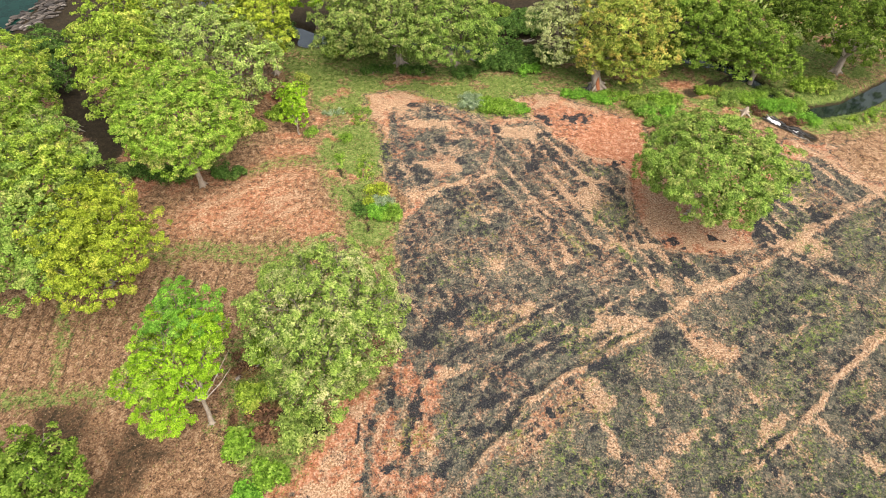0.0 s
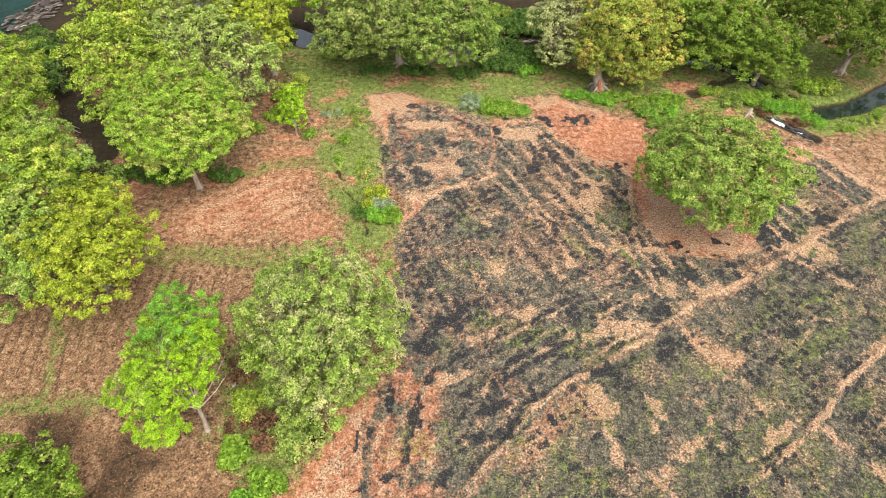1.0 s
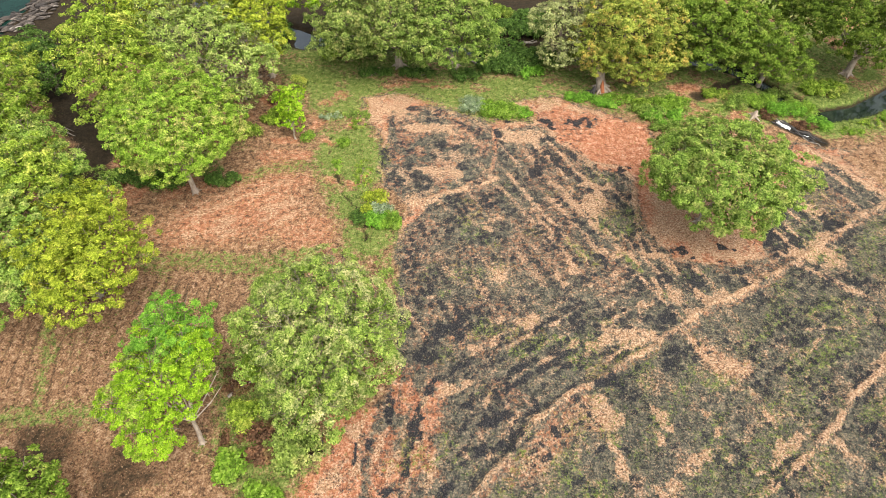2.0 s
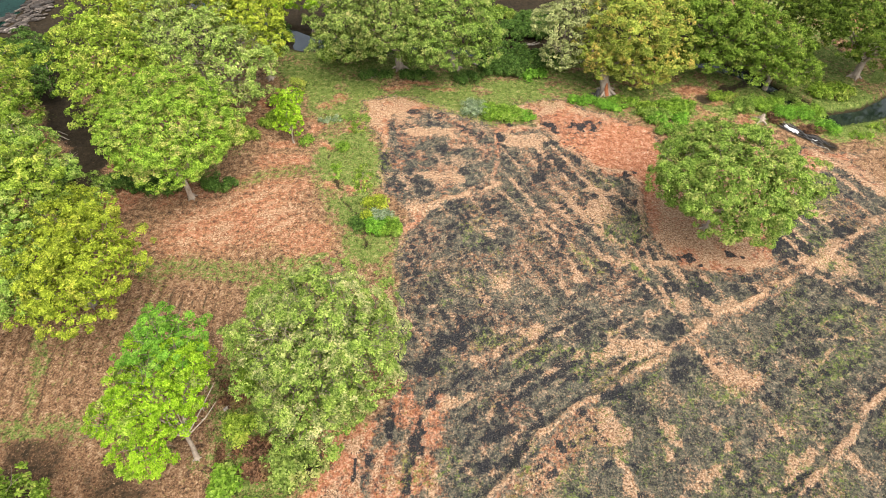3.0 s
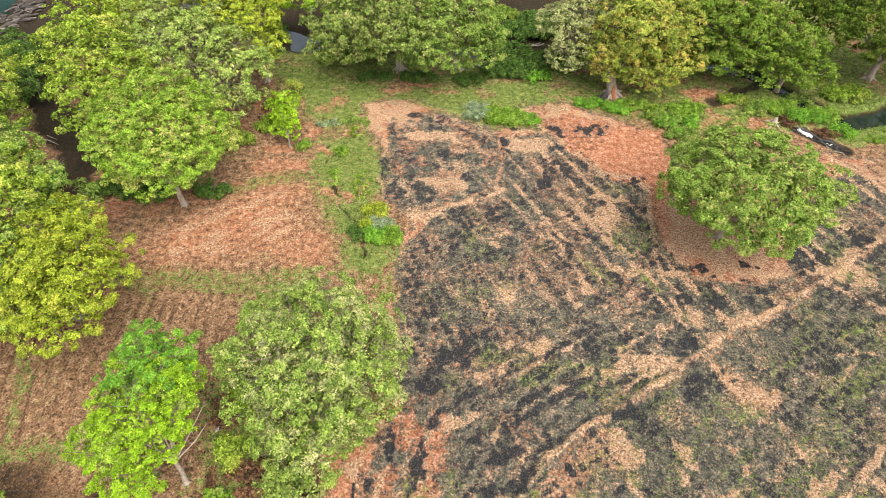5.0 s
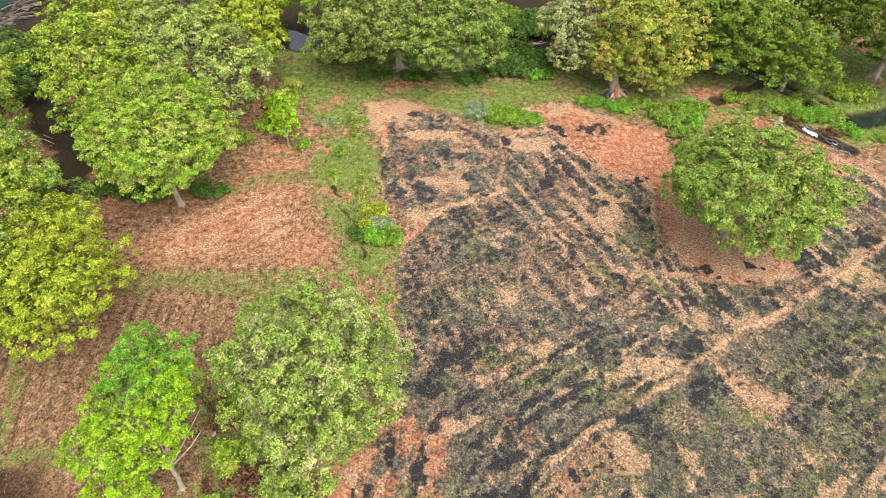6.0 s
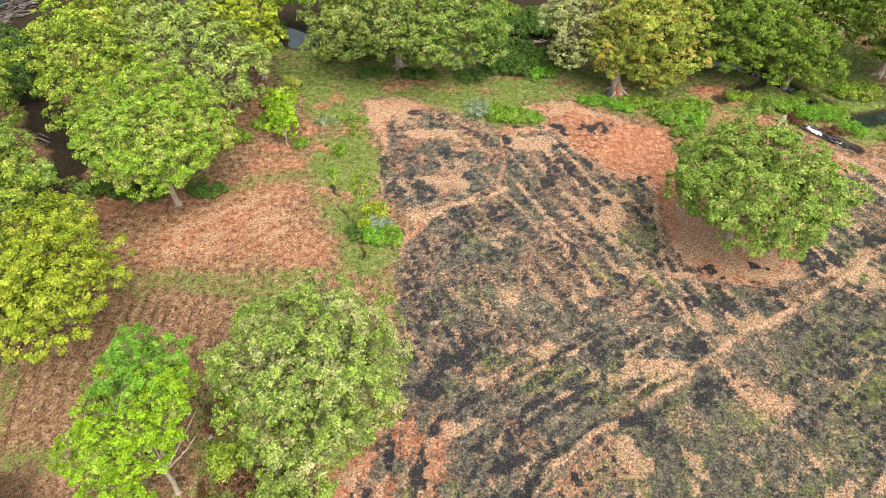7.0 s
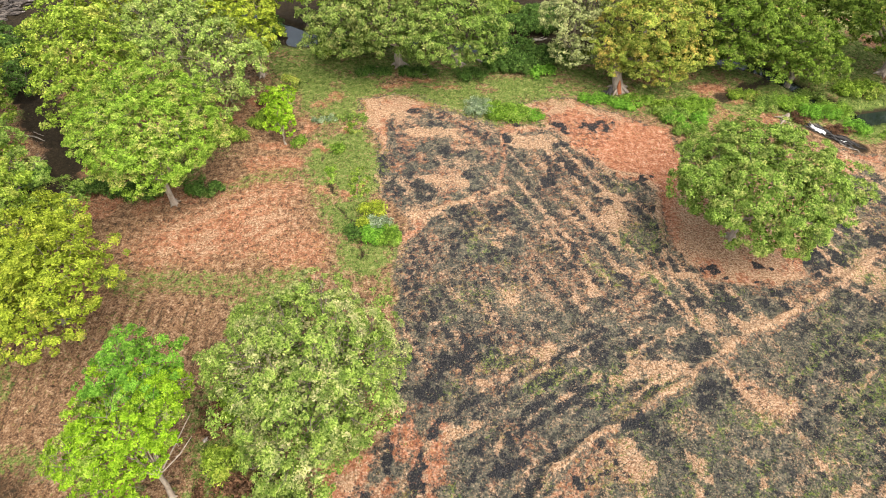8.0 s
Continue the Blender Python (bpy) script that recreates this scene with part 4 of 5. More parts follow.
def crown_points(lobes, clump, per, rng, rough=0.16, deep=0.6, gap=-0.95):
    """Leaf places: small clumps over the outside of each lobe, uneven and with gaps, and a thinner filling."""
    cen, out, big = [], [], []
    waves = [(k / np.linalg.norm(k) * 2 * math.pi / rng.uniform(2.0, 4.2), rng.uniform(0, 6.3)) for k in rng.normal(size=(7, 3))]
    for i, (cx, cy, cz, rx, ry, rz) in enumerate(lobes):
        area = 4 * math.pi * ((rx * ry) ** 1.6 / 3 + (rx * rz) ** 1.6 / 3 + (ry * rz) ** 1.6 / 3) ** (1 / 1.6)
        n = max(6, int(0.84 * area / (clump * clump * 1.5)))
        k = np.arange(n) + 0.5
        zz, ph = 1 - 2 * k / n, math.pi * (1 + 5 ** 0.5) * k
        d = np.stack([np.sqrt(1 - zz * zz) * np.cos(ph), np.sqrt(1 - zz * zz) * np.sin(ph), zz], 1) + rng.normal(0, 0.13, (n, 3))
        d /= np.linalg.norm(d, axis=1)[:, None]
        d = d[d[:, 2] > -0.5]
        bulge = 1 + rough * (np.sin(d[:, 0] * 5 + i * 2.1) * np.cos(d[:, 1] * 4.3 + i) + np.sin(d[:, 2] * 6 + i)) * 0.5 + rng.normal(0, rough * 0.55, len(d))
        c = np.array([cx, cy, cz]) + d * np.array([rx, ry, rz]) * bulge[:, None]
        spray = boughs(c, waves)
        c = c + d * (deep * spray)[:, None]
        keep = (rng.random(len(d)) > 0.05) & (spray > gap)
        for j, (ox, oy, oz, sx, sy, sz) in enumerate(lobes):
            if j != i:
                keep &= (((c - [ox, oy, oz]) / [sx, sy, sz]) ** 2).sum(1) > 0.55
        keep &= c[:, 2] > 0.5
        c, d = c[keep], d[keep]
        size = clump * rng.uniform(0.55, 1.3, len(c)) * (1 + 0.22 * spray[keep])
        m = np.maximum(6, (per * (size / clump) ** 2).astype(int))
        who = np.repeat(np.arange(len(c)), m)
        e = 0.75 * d[who] + 0.45 * np.array([0, 0, 1.0]) + rng.normal(0, 0.75, (len(who), 3))
        e /= np.linalg.norm(e, axis=1)[:, None]
        far = size[who] * rng.uniform(0.45, 1.0, len(who))
        cen.append(c[who] + e * far[:, None] * np.array([1.0, 1.0, 0.55]))
        out.append(0.5 * e + 0.5 * d[who])
        f = int(len(who) * 0.10)                          # filling
        q = rng.normal(size=(f, 3))
        q /= np.linalg.norm(q, axis=1)[:, None]
        q[:, 2] = np.abs(q[:, 2]) - 0.25
        cen.append(np.array([cx, cy, cz]) + q * np.array([rx, ry, rz]) * rng.uniform(0.5, 0.78, (f, 1)))
        out.append(q)
        big += [np.ones(len(who)), np.full(f, 1.9)]
    return np.concatenate(cen), np.concatenate(out), np.concatenate(big)[:, None]


def tree(x, y, lobes, leaf_mat, bark_mat, label, girth=0.45, fork=3.0, leaf=0.38, clump=1.15, per=95, seed=1, limbs=7, twigs=60, second=None, bare=(), wound=None, lean=(0, 0), group="trees round the field", rough=0.14, deep=0.6, gap=-0.95):
    """A tree: flared trunk, limbs that reach into the lobes of its crown, bare twigs, and leaves in clumps.
    lobes: centre offsets from the foot, and radii. second: the leaf material of lobes after the first."""
    rng = np.random.default_rng(seed)
    ob = thing("tree", x, y, label, "tree", group)
    top = np.array([lean[0], lean[1], fork])
    mid = top * 0.5 + np.array([*rng.normal(0, 0.12, 2), 0])
    trunk = [((0, 0, -0.25), mid * 0.12, mid * 0.45, mid, top * 0.8, top), np.array([1.65, 1.25, 1.05, 0.95, 0.9, 0.82]) * girth]
    roots = []
    for k in range(5):
        a = 2 * math.pi * (k + rng.uniform(0, 0.6)) / 5
        c = np.array([math.cos(a), math.sin(a), 0])
        roots.append(([c * girth * 0.5 + (0, 0, 0.9 * girth), c * girth * 1.7 + (0, 0, 0.35 * girth), c * girth * 2.5 + (0, 0, -0.1)], [0.42 * girth, 0.30 * girth, 0.10 * girth]))
    part("trunk", limb_mesh("trunk", [trunk], bark_mat, 10, 0.06, seed, 0.12), ob)
    for k, root in enumerate(roots):
        part("root", limb_mesh("root", [root], bark_mat, 6, 0.08, seed + k), ob)
    for k in range(limbs):
        cx, cy, cz, rx, ry, rz = lobes[k % len(lobes)]
        a = 2 * math.pi * (k / limbs + rng.uniform(-0.07, 0.07))
        r = rng.uniform(0.3, 0.6)
        end = np.array([cx + r * rx * math.cos(a), cy + r * ry * math.sin(a), cz + rz * rng.uniform(0.0, 0.4)])
        bend = top + (end - top) * 0.45 + np.array([*rng.normal(0, 0.4, 2), rng.uniform(0.2, 0.9)])
        paths = [([top - (0, 0, 0.3), top + (bend - top) * 0.5 + rng.normal(0, 0.15, 3), bend, (bend + end) / 2 + rng.normal(0, 0.25, 3), end], np.array([0.5, 0.42, 0.3, 0.2, 0.06]) * girth)]
        for _ in range(3):
            s = rng.uniform(0.3, 0.9)
            p0 = bend + (end - bend) * s
            p1 = p0 + rng.normal(0, 1, 3) * (0.2 * rx, 0.2 * ry, 0.12 * rz) + (0, 0, 0.3)
            paths.append(([p0, (p0 + p1) / 2 + rng.normal(0, 0.15, 3), p1], np.array([0.16, 0.11, 0.04]) * girth))
        limb = part("limb", limb_mesh("limb", paths[:1], bark_mat, 6, 0.1, seed + k), ob)
        for path in paths[1:]:
            part("branch", limb_mesh("branch", [path], bark_mat, 5, 0.1, seed + k), limb)
    if twigs:
        paths = []
        for _ in range(twigs):
            cx, cy, cz, rx, ry, rz = lobes[rng.integers(len(lobes))]
            d = rng.normal(size=3)
            d[2] = abs(d[2]) + 0.2
            d /= np.linalg.norm(d)
            p = np.array([cx, cy, cz]) + d * (rx, ry, rz) * rng.uniform(0.85, 1.02)
            q = p + d * rng.uniform(0.4, 1.1) + rng.normal(0, 0.35, 3)
            paths.append(([p - d * 1.2, p, q], [0.035, 0.026, 0.010]))
            for _ in range(2):
                s = p + rng.normal(0, 0.6, 3) + d * 0.4
                paths.append(([p, (p + s) / 2 + rng.normal(0, 0.08, 3), s], [0.022, 0.017, 0.008]))
        tagged(part("twig_mass", limb_mesh("twig_mass", paths, BARK_GREY, 3, 0, seed), ob, "bare grey twigs"), kind="stuff")
    if wound:                                         # bark torn off the foot
        c = np.array([-0.15, -0.95, 0]) * girth
        part("bark_wound", limb_mesh("bark_wound", [([c + (0.1, -0.5 * girth, 0.05), c + (-0.1, 0.05, 0.6), c * 0.85 + (-0.15, 0.15, 1.2), c * 0.6 + (-0.2, 0.3, 1.9)], np.array([0.40, 0.46, 0.34, 0.08]) * girth)], wound, 7, 0.2, seed), ob, "torn orange-red inner wood")
    for end in bare:                                  # leafless lower branches
        end = np.array(end, float)
        mid = top + (end - top) * 0.5 + rng.normal(0, 0.35, 3)
        fork_end = mid + (end - mid) * 0.4 + rng.normal(0, 0.7, 3)
        part("bare_branch", limb_mesh("bare_branch", [([top * 0.95, mid, end], np.array([0.40, 0.26, 0.08]) * girth), ([mid, (mid + fork_end) / 2 + rng.normal(0, 0.25, 3), fork_end], np.array([0.22, 0.15, 0.05]) * girth)], bark_mat, 6, 0.08, seed), ob)
    groups = [(lobes, leaf_mat)] if second is None else [(lobes[:1], leaf_mat), (lobes[1:], second)]
    for some, mat in groups:
        c, o, big = crown_points(some, clump, per, rng, rough, deep, gap)
        part("crown", sheet("crown", *leaves(c, o, leaf * big, rng), mat), ob)
    return ob


def bush(x, y, wide, high, leaf_mat, label, seed, leaf=0.3, deep=None, per=90, n=None, category="bush", group="bushes", slim=0.6):
    """A low bush: bare stems and a few uneven clumps of leaves."""
    rng = np.random.default_rng(seed)
    ob = thing("bush", x, y, label, category, group)
    deep = deep or wide
    n = n or max(4, int(1.6 * wide * deep))
    lobes = []
    for k in range(n):
        a, r = rng.uniform(0, 2 * math.pi), math.sqrt(rng.random())
        s = rng.uniform(0.55, 1.0) * min(0.9, 0.45 * min(wide, deep) + 0.25, 0.9 * high + 0.12)
        lobes.append((math.cos(a) * r * wide * 0.5, math.sin(a) * r * deep * 0.5, high * rng.uniform(0.35, 0.8) * (1 - 0.3 * r), s, s, 0.8 * s))
    paths = [([(0.2 * c[0], 0.2 * c[1], -0.1), (0.6 * c[0], 0.6 * c[1], 0.5 * c[2]), c[:3]], [0.05, 0.035, 0.012]) for c in lobes[:14]]
    part("stem", limb_mesh("stem", paths, BARK_GREY, 4, 0.05, seed), ob)
    cen, out = [], []
    for c in lobes:
        m = int(per * c[3] ** 2 * 2.2) + 10
        e = rng.normal(size=(m, 3)) + (0, 0, 0.5)
        e /= np.linalg.norm(e, axis=1)[:, None]
        cen.append(np.array(c[:3]) + e * np.array(c[3:]) * rng.uniform(0.5, 1.1, (m, 1)))
        out.append(e)
    c = np.concatenate(cen)
    c[:, 2] = np.maximum(c[:, 2], 0.1)
    part("foliage", sheet("foliage", *leaves(c, np.concatenate(out), leaf, rng, slim=slim), leaf_mat), ob)
    return ob


def rel(x, y, *lobes):
    """Crown lobes from places in the plan to offsets from the tree's foot; one radius, or one across and one up."""
    return [(l[0] - x, l[1] - y, l[2], l[3], l[3], l[4] if len(l) > 4 else 0.82 * l[3]) for l in lobes]


# trees in the field and on its west side
tree(-12.0, 33.0, rel(-12.0, 33.0, (-11.6, 33.8, 8.4, 6.7, 6.0), (-12.8, 29.0, 4.4, 3.6, 3.0), (-8.8, 33.0, 7.8, 4.0, 3.8), (-15.0, 33.8, 9.0, 4.0, 3.7), (-11.6, 37.2, 9.2, 4.3, 3.9), (-7.8, 36.4, 6.6, 2.9, 2.6)), LEAF_PALE_CROWN, BARK_PALE,
     "broad fresh-green tree with grey twigs at the field edge", girth=0.5, leaf=0.23, clump=0.61, per=68, seed=11, twigs=420, limbs=9, deep=0.7, gap=-0.8)
tree(-23.8, 26.1, rel(-23.8, 26.1, (-25.8, 32.8, 10.0, 3.0, 3.0), (-24.0, 31.6, 8.8, 2.4, 2.4), (-25.8, 28.2, 7.8, 3.4, 2.8), (-28.2, 26.8, 7.4, 2.4, 2.0), (-26.0, 24.8, 6.2, 2.3, 2.0), (-26.8, 30.2, 8.4, 2.5, 2.1), (-23.6, 29.6, 7.6, 1.8, 1.6)), LEAF_EMERALD, BARK_PALE,
     "leaning lime-green tree with pale bare lower branches", girth=0.22, fork=4.4, leaf=0.19, clump=0.50, per=78, seed=12, twigs=150, deep=0.4, gap=-0.85, second=LEAF_LIME, bare=((3.2, 2.5, 7.0), (-0.9, 0.9, 7.2), (2.8, 4.1, 7.6)), lean=(0.3, 0.4), limbs=9, rough=0.22)
tree(-34.6, 61.9, rel(-34.6, 61.9, (-35.6, 65.2, 9.0, 7.6, 5.4), (-40.0, 66.2, 9.2, 3.7, 3.1), (-31.0, 66.4, 8.2, 3.7, 3.1), (-35.2, 61.6, 8.0, 4.8, 3.8), (-35.8, 67.4, 11.4, 4.8, 3.4)), LEAF_DOME, BARK_PALE,
     "rounded mid-green tree with a pale trunk on red earth", girth=0.36, fork=3.2, leaf=0.22, clump=0.56, per=64, seed=13, twigs=40, rough=0.08)
tree(34.0, 56.9, rel(34.0, 56.9, (34.4, 56.6, 8.8, 7.4, 5.0), (39.8, 55.4, 9.4, 3.8, 3.0), (29.2, 58.0, 8.4, 3.8, 3.0), (33.6, 60.4, 10.2, 4.2, 3.2), (35.4, 52.6, 6.8, 3.4, 2.8), (30.4, 56.2, 8.2, 3.6, 2.6)), LEAF_FRESH, BARK_PALE,
     "spreading light-green tree alone on the burnt field", girth=0.4, fork=2.4, leaf=0.25, clump=0.65, per=84, seed=14, twigs=60, gap=-1.3)
tree(-41.0, 44.0, rel(-41.0, 44.0, (-40.5, 48.6, 8.8, 3.3), (-36.6, 43.0, 8.8, 4.1, 3.0), (-38.6, 39.8, 7.2, 3.7, 2.8), (-42.6, 44.0, 8.0, 3.8)), LEAF_YELLOW, BARK_GREY,
     "bright yellow-green tree over dry mulch", girth=0.38, leaf=0.23, clump=0.58, per=76, seed=15, twigs=30, rough=0.26)
tree(-50.0, 48.0, rel(-50.0, 48.0, (-48.8, 53.4, 10.6, 4.5, 3.9), (-49.4, 57.6, 12.0, 2.9, 2.4), (-44.2, 55.2, 11.0, 1.9, 1.3), (-51.5, 50.0, 10.0, 5.0), (-47.2, 45.4, 8.8, 4.6), (-49.6, 41.0, 7.0, 4.6), (-44.8, 41.6, 5.8, 3.2), (-42.6, 53.6, 7.4, 2.6, 1.9)), LEAF_OLIVE, BARK_GREY,
     "tall olive-green tree with turning leaves", girth=0.5, leaf=0.25, clump=0.64, per=66, seed=16, twigs=60, second=LEAF_FRESH)
tree(-60.0, 66.0, rel(-60.0, 66.0, (-65.0, 77.5, 9.5, 4.8), (-62.0, 68.8, 10.2, 5.6), (-59.6, 69.0, 7.6, 3.8), (-59.4, 61.5, 9.0, 4.9)), LEAF_OLIVE, BARK_GREY,
     "broad olive-green tree beside a dark gully", girth=0.5, leaf=0.29, clump=0.68, per=52, seed=17, twigs=60, second=LEAF_MID)
# the wood on the north-west
tree(-37.5, 84.5, rel(-37.5, 84.5, (-38.9, 86.4, 10.8, 6.8, 5.0), (-32.8, 82.2, 8.4, 5.6, 4.0), (-39.8, 82.4, 9.8, 4.2, 3.2), (-30.6, 79.2, 5.0, 3.2, 2.6), (-29.6, 85.0, 7.6, 3.8, 3.2)), LEAF_GREY, BARK_PALE,
     "very wide spreading green tree with visible limbs", girth=0.6, fork=4.0, leaf=0.30, clump=0.70, per=48, seed=18, twigs=420, limbs=12, deep=0.9, gap=-0.45)
tree(-49.0, 77.5, rel(-49.0, 77.5, (-48.4, 77.6, 11.4, 5.0, 4.6), (-48.8, 74.4, 9.6, 3.2, 2.9), (-45.4, 76.4, 10.8, 4.4, 4.0), (-50.5, 83.0, 12.0, 5.0, 4.4)), LEAF_OLIVE, BARK_GREY,
     "tall yellowish green tree in the wood", girth=0.5, leaf=0.33, clump=0.75, per=50, seed=19, twigs=40)
tree(-47.0, 72.4, rel(-47.0, 72.4, (-46.8, 71.2, 8.0, 3.2, 2.8), (-45.0, 70.2, 6.2, 2.4, 2.0), (-45.6, 73.4, 8.4, 2.8, 2.4)), LEAF_MID, BARK_GREY,
     "lower green tree at the edge of the wood", girth=0.35, fork=2.2, leaf=0.30, clump=0.68, per=51, seed=20, twigs=20)
tree(-29.5, 90.5, rel(-29.5, 90.5, (-30.7, 91.2, 11.6, 5.0), (-29.0, 88.2, 8.8, 3.9)), LEAF_YELLOW, BARK_PALE,
     "tall yellow-green tree by the water", girth=0.4, leaf=0.33, clump=0.71, per=50, seed=21, twigs=20, bare=((1.6, -1.2, 4.2), (2.8, 0.2, 5.0), (0.6, -1.8, 5.2)))
tree(-64.0, 86.0, rel(-64.0, 86.0, (-65.2, 84.5, 2.6, 3.0), (-70.0, 94.0, 3.2, 3.4), (-67.4, 89.4, 2.8, 3.0)), LEAF_DARK, BARK_GREY,
     "low dark-green tree on the shaded river bank", girth=0.3, fork=1.8, leaf=0.30, clump=0.68, per=47, seed=22, twigs=10)
tree(-46.0, 96.0, rel(-46.0, 96.0, (-45.0, 97.0, 11.0, 6.4), (-52.0, 98.0, 11.0, 5.6), (-38.5, 97.5, 11.0, 5.6)), LEAF_YELLOW, BARK_GREY,
     "yellow-green tree deep in the wood", girth=0.5, leaf=0.42, clump=0.82, per=36, seed=23, twigs=0)
tree(-24.5, 106.5, rel(-24.5, 106.5, (-26.4, 103.5, 9.0, 4.0), (-23.0, 106.0, 7.0, 3.2)), LEAF_LIME, BARK_GREY,
     "bright green tree across the stream", girth=0.3, leaf=0.33, clump=0.68, per=43, seed=25, twigs=0)
# the row on the north side, along the stream
tree(-7.9, 93.9, rel(-7.9, 93.9, (-15.3, 92.4, 9.6, 5.4), (-17.4, 92.2, 6.2, 4.0), (-8.2, 90.0, 11.0, 5.4, 4.6), (-10.8, 91.2, 6.6, 3.8), (-11.0, 97.5, 11.5, 5.5)), LEAF_DULL, BARK_PALE,
     "dull olive tree with hanging boughs and a pale flared trunk", girth=0.62, fork=3.6, leaf=0.31, clump=0.75, per=53, seed=26, twigs=60)
tree(1.6, 94.2, rel(1.6, 94.2, (-0.7, 92.4, 9.8, 5.5), (4.2, 92.6, 8.0, 4.2), (-1.6, 89.2, 6.6, 4.0), (-3.6, 89.2, 8.6, 4.0), (5.4, 91.0, 5.4, 2.8), (1.5, 98.0, 11.0, 5.5)), LEAF_SOFT, BARK_PALE,
     "green tree with a pale leaning trunk beside the stream", girth=0.55, fork=3.2, leaf=0.31, clump=0.71, per=53, seed=27, twigs=40, lean=(-1.4, 0.3))
tree(26.3, 87.4, rel(26.3, 87.4, (29.6, 91.0, 11.0, 6.4, 5.6), (34.0, 89.4, 6.4, 4.2, 4.2), (26.8, 88.8, 7.0, 4.0), (23.8, 89.6, 8.0, 3.0), (32.4, 87.6, 3.6, 2.7, 3.0), (24.6, 89.0, 5.6, 3.2, 2.8), (29.4, 88.0, 4.6, 3.0, 2.6)), LEAF_AUTUMN, BARK_PALE,
     "yellow and orange turning tree with a stripped reddish trunk", girth=0.78, fork=3.4, leaf=0.27, clump=0.62, per=56, seed=28, twigs=30, wound=BARK_RED, lean=(-0.8, 1.2))
tree(20.5, 94.5, rel(20.5, 94.5, (18.9, 94.4, 8.0, 4.3), (19.3, 91.4, 5.2, 3.3, 3.4), (22.0, 97.0, 10.0, 4.0)), LEAF_WAN, BARK_GREY,
     "thin pale olive tree with drooping boughs", girth=0.35, fork=4.0, leaf=0.30, clump=0.54, per=27, seed=29, twigs=120)
tree(44.8, 94.0, rel(44.8, 94.0, (44.0, 95.0, 9.0, 5.4), (43.3, 91.4, 5.4, 4.2), (46.8, 91.8, 8.8, 4.8), (40.5, 98.0, 10.0, 5.0)), LEAF_SHADE, BARK_GREY,
     "full green tree on the stream bank", girth=0.45, leaf=0.33, clump=0.71, per=53, seed=30, twigs=20)
tree(53.6, 89.9, rel(53.6, 89.9, (52.7, 91.4, 8.0, 4.9), (55.0, 88.8, 5.8, 3.8), (50.6, 89.4, 5.4, 3.3)), LEAF_SHADE, BARK_PALE,
     "light-green tree with exposed pale roots above the stream", girth=0.42, leaf=0.31, clump=0.68, per=50, seed=31, twigs=20)
tree(69.4, 92.6, rel(69.4, 92.6, (65.0, 93.8, 10.0, 6.6), (70.2, 90.6, 7.6, 5.6), (61.6, 95.0, 9.0, 5.2), (76.6, 95.0, 9.0, 7.2)), LEAF_DEEP, BARK_PALE,
     "large deep-green tree across the stream", girth=0.55, leaf=0.33, clump=0.75, per=53, seed=32, twigs=20)
tree(55.0, 103.0, rel(55.0, 103.0, (54.0, 103.0, 9.0, 6.0), (60.5, 104.0, 9.5, 5.5), (48.0, 104.0, 9.0, 5.5)), LEAF_DEEP, BARK_GREY,
     "green tree behind the stream", girth=0.45, leaf=0.42, clump=0.82, per=36, seed=33, twigs=0)
tree(34.0, 105.0, rel(34.0, 105.0, (34.0, 104.5, 9.0, 5.5), (39.5, 106.0, 9.0, 5.0)), LEAF_OLIVE, BARK_GREY,
     "olive tree behind the turning tree", girth=0.4, leaf=0.42, clump=0.82, per=36, seed=34, twigs=0)
tree(-38.0, 16.0, rel(-38.0, 16.0, (-37.6, 18.4, 5.4, 4.0), (-35.2, 18.0, 4.0, 2.5), (-39.6, 16.9, 5.0, 4.2)), LEAF_SHADE, BARK_GREY,
     "dense mid-green tree above ploughed earth", girth=0.35, leaf=0.30, clump=0.65, per=65, seed=35, twigs=10)
tree(-22.7, 73.8, rel(-22.7, 73.8, (-23.4, 76.4, 3.7, 1.9, 2.0), (-24.0, 75.4, 2.8, 1.4), (-22.7, 75.4, 2.7, 1.5), (-23.4, 77.4, 5.2, 1.5)), LEAF_LIME, BARK_PALE,
     "young yellow-green sapling with a thin white stem", girth=0.13, fork=1.4, leaf=0.29, clump=0.41, per=20, seed=36, twigs=0, limbs=5)

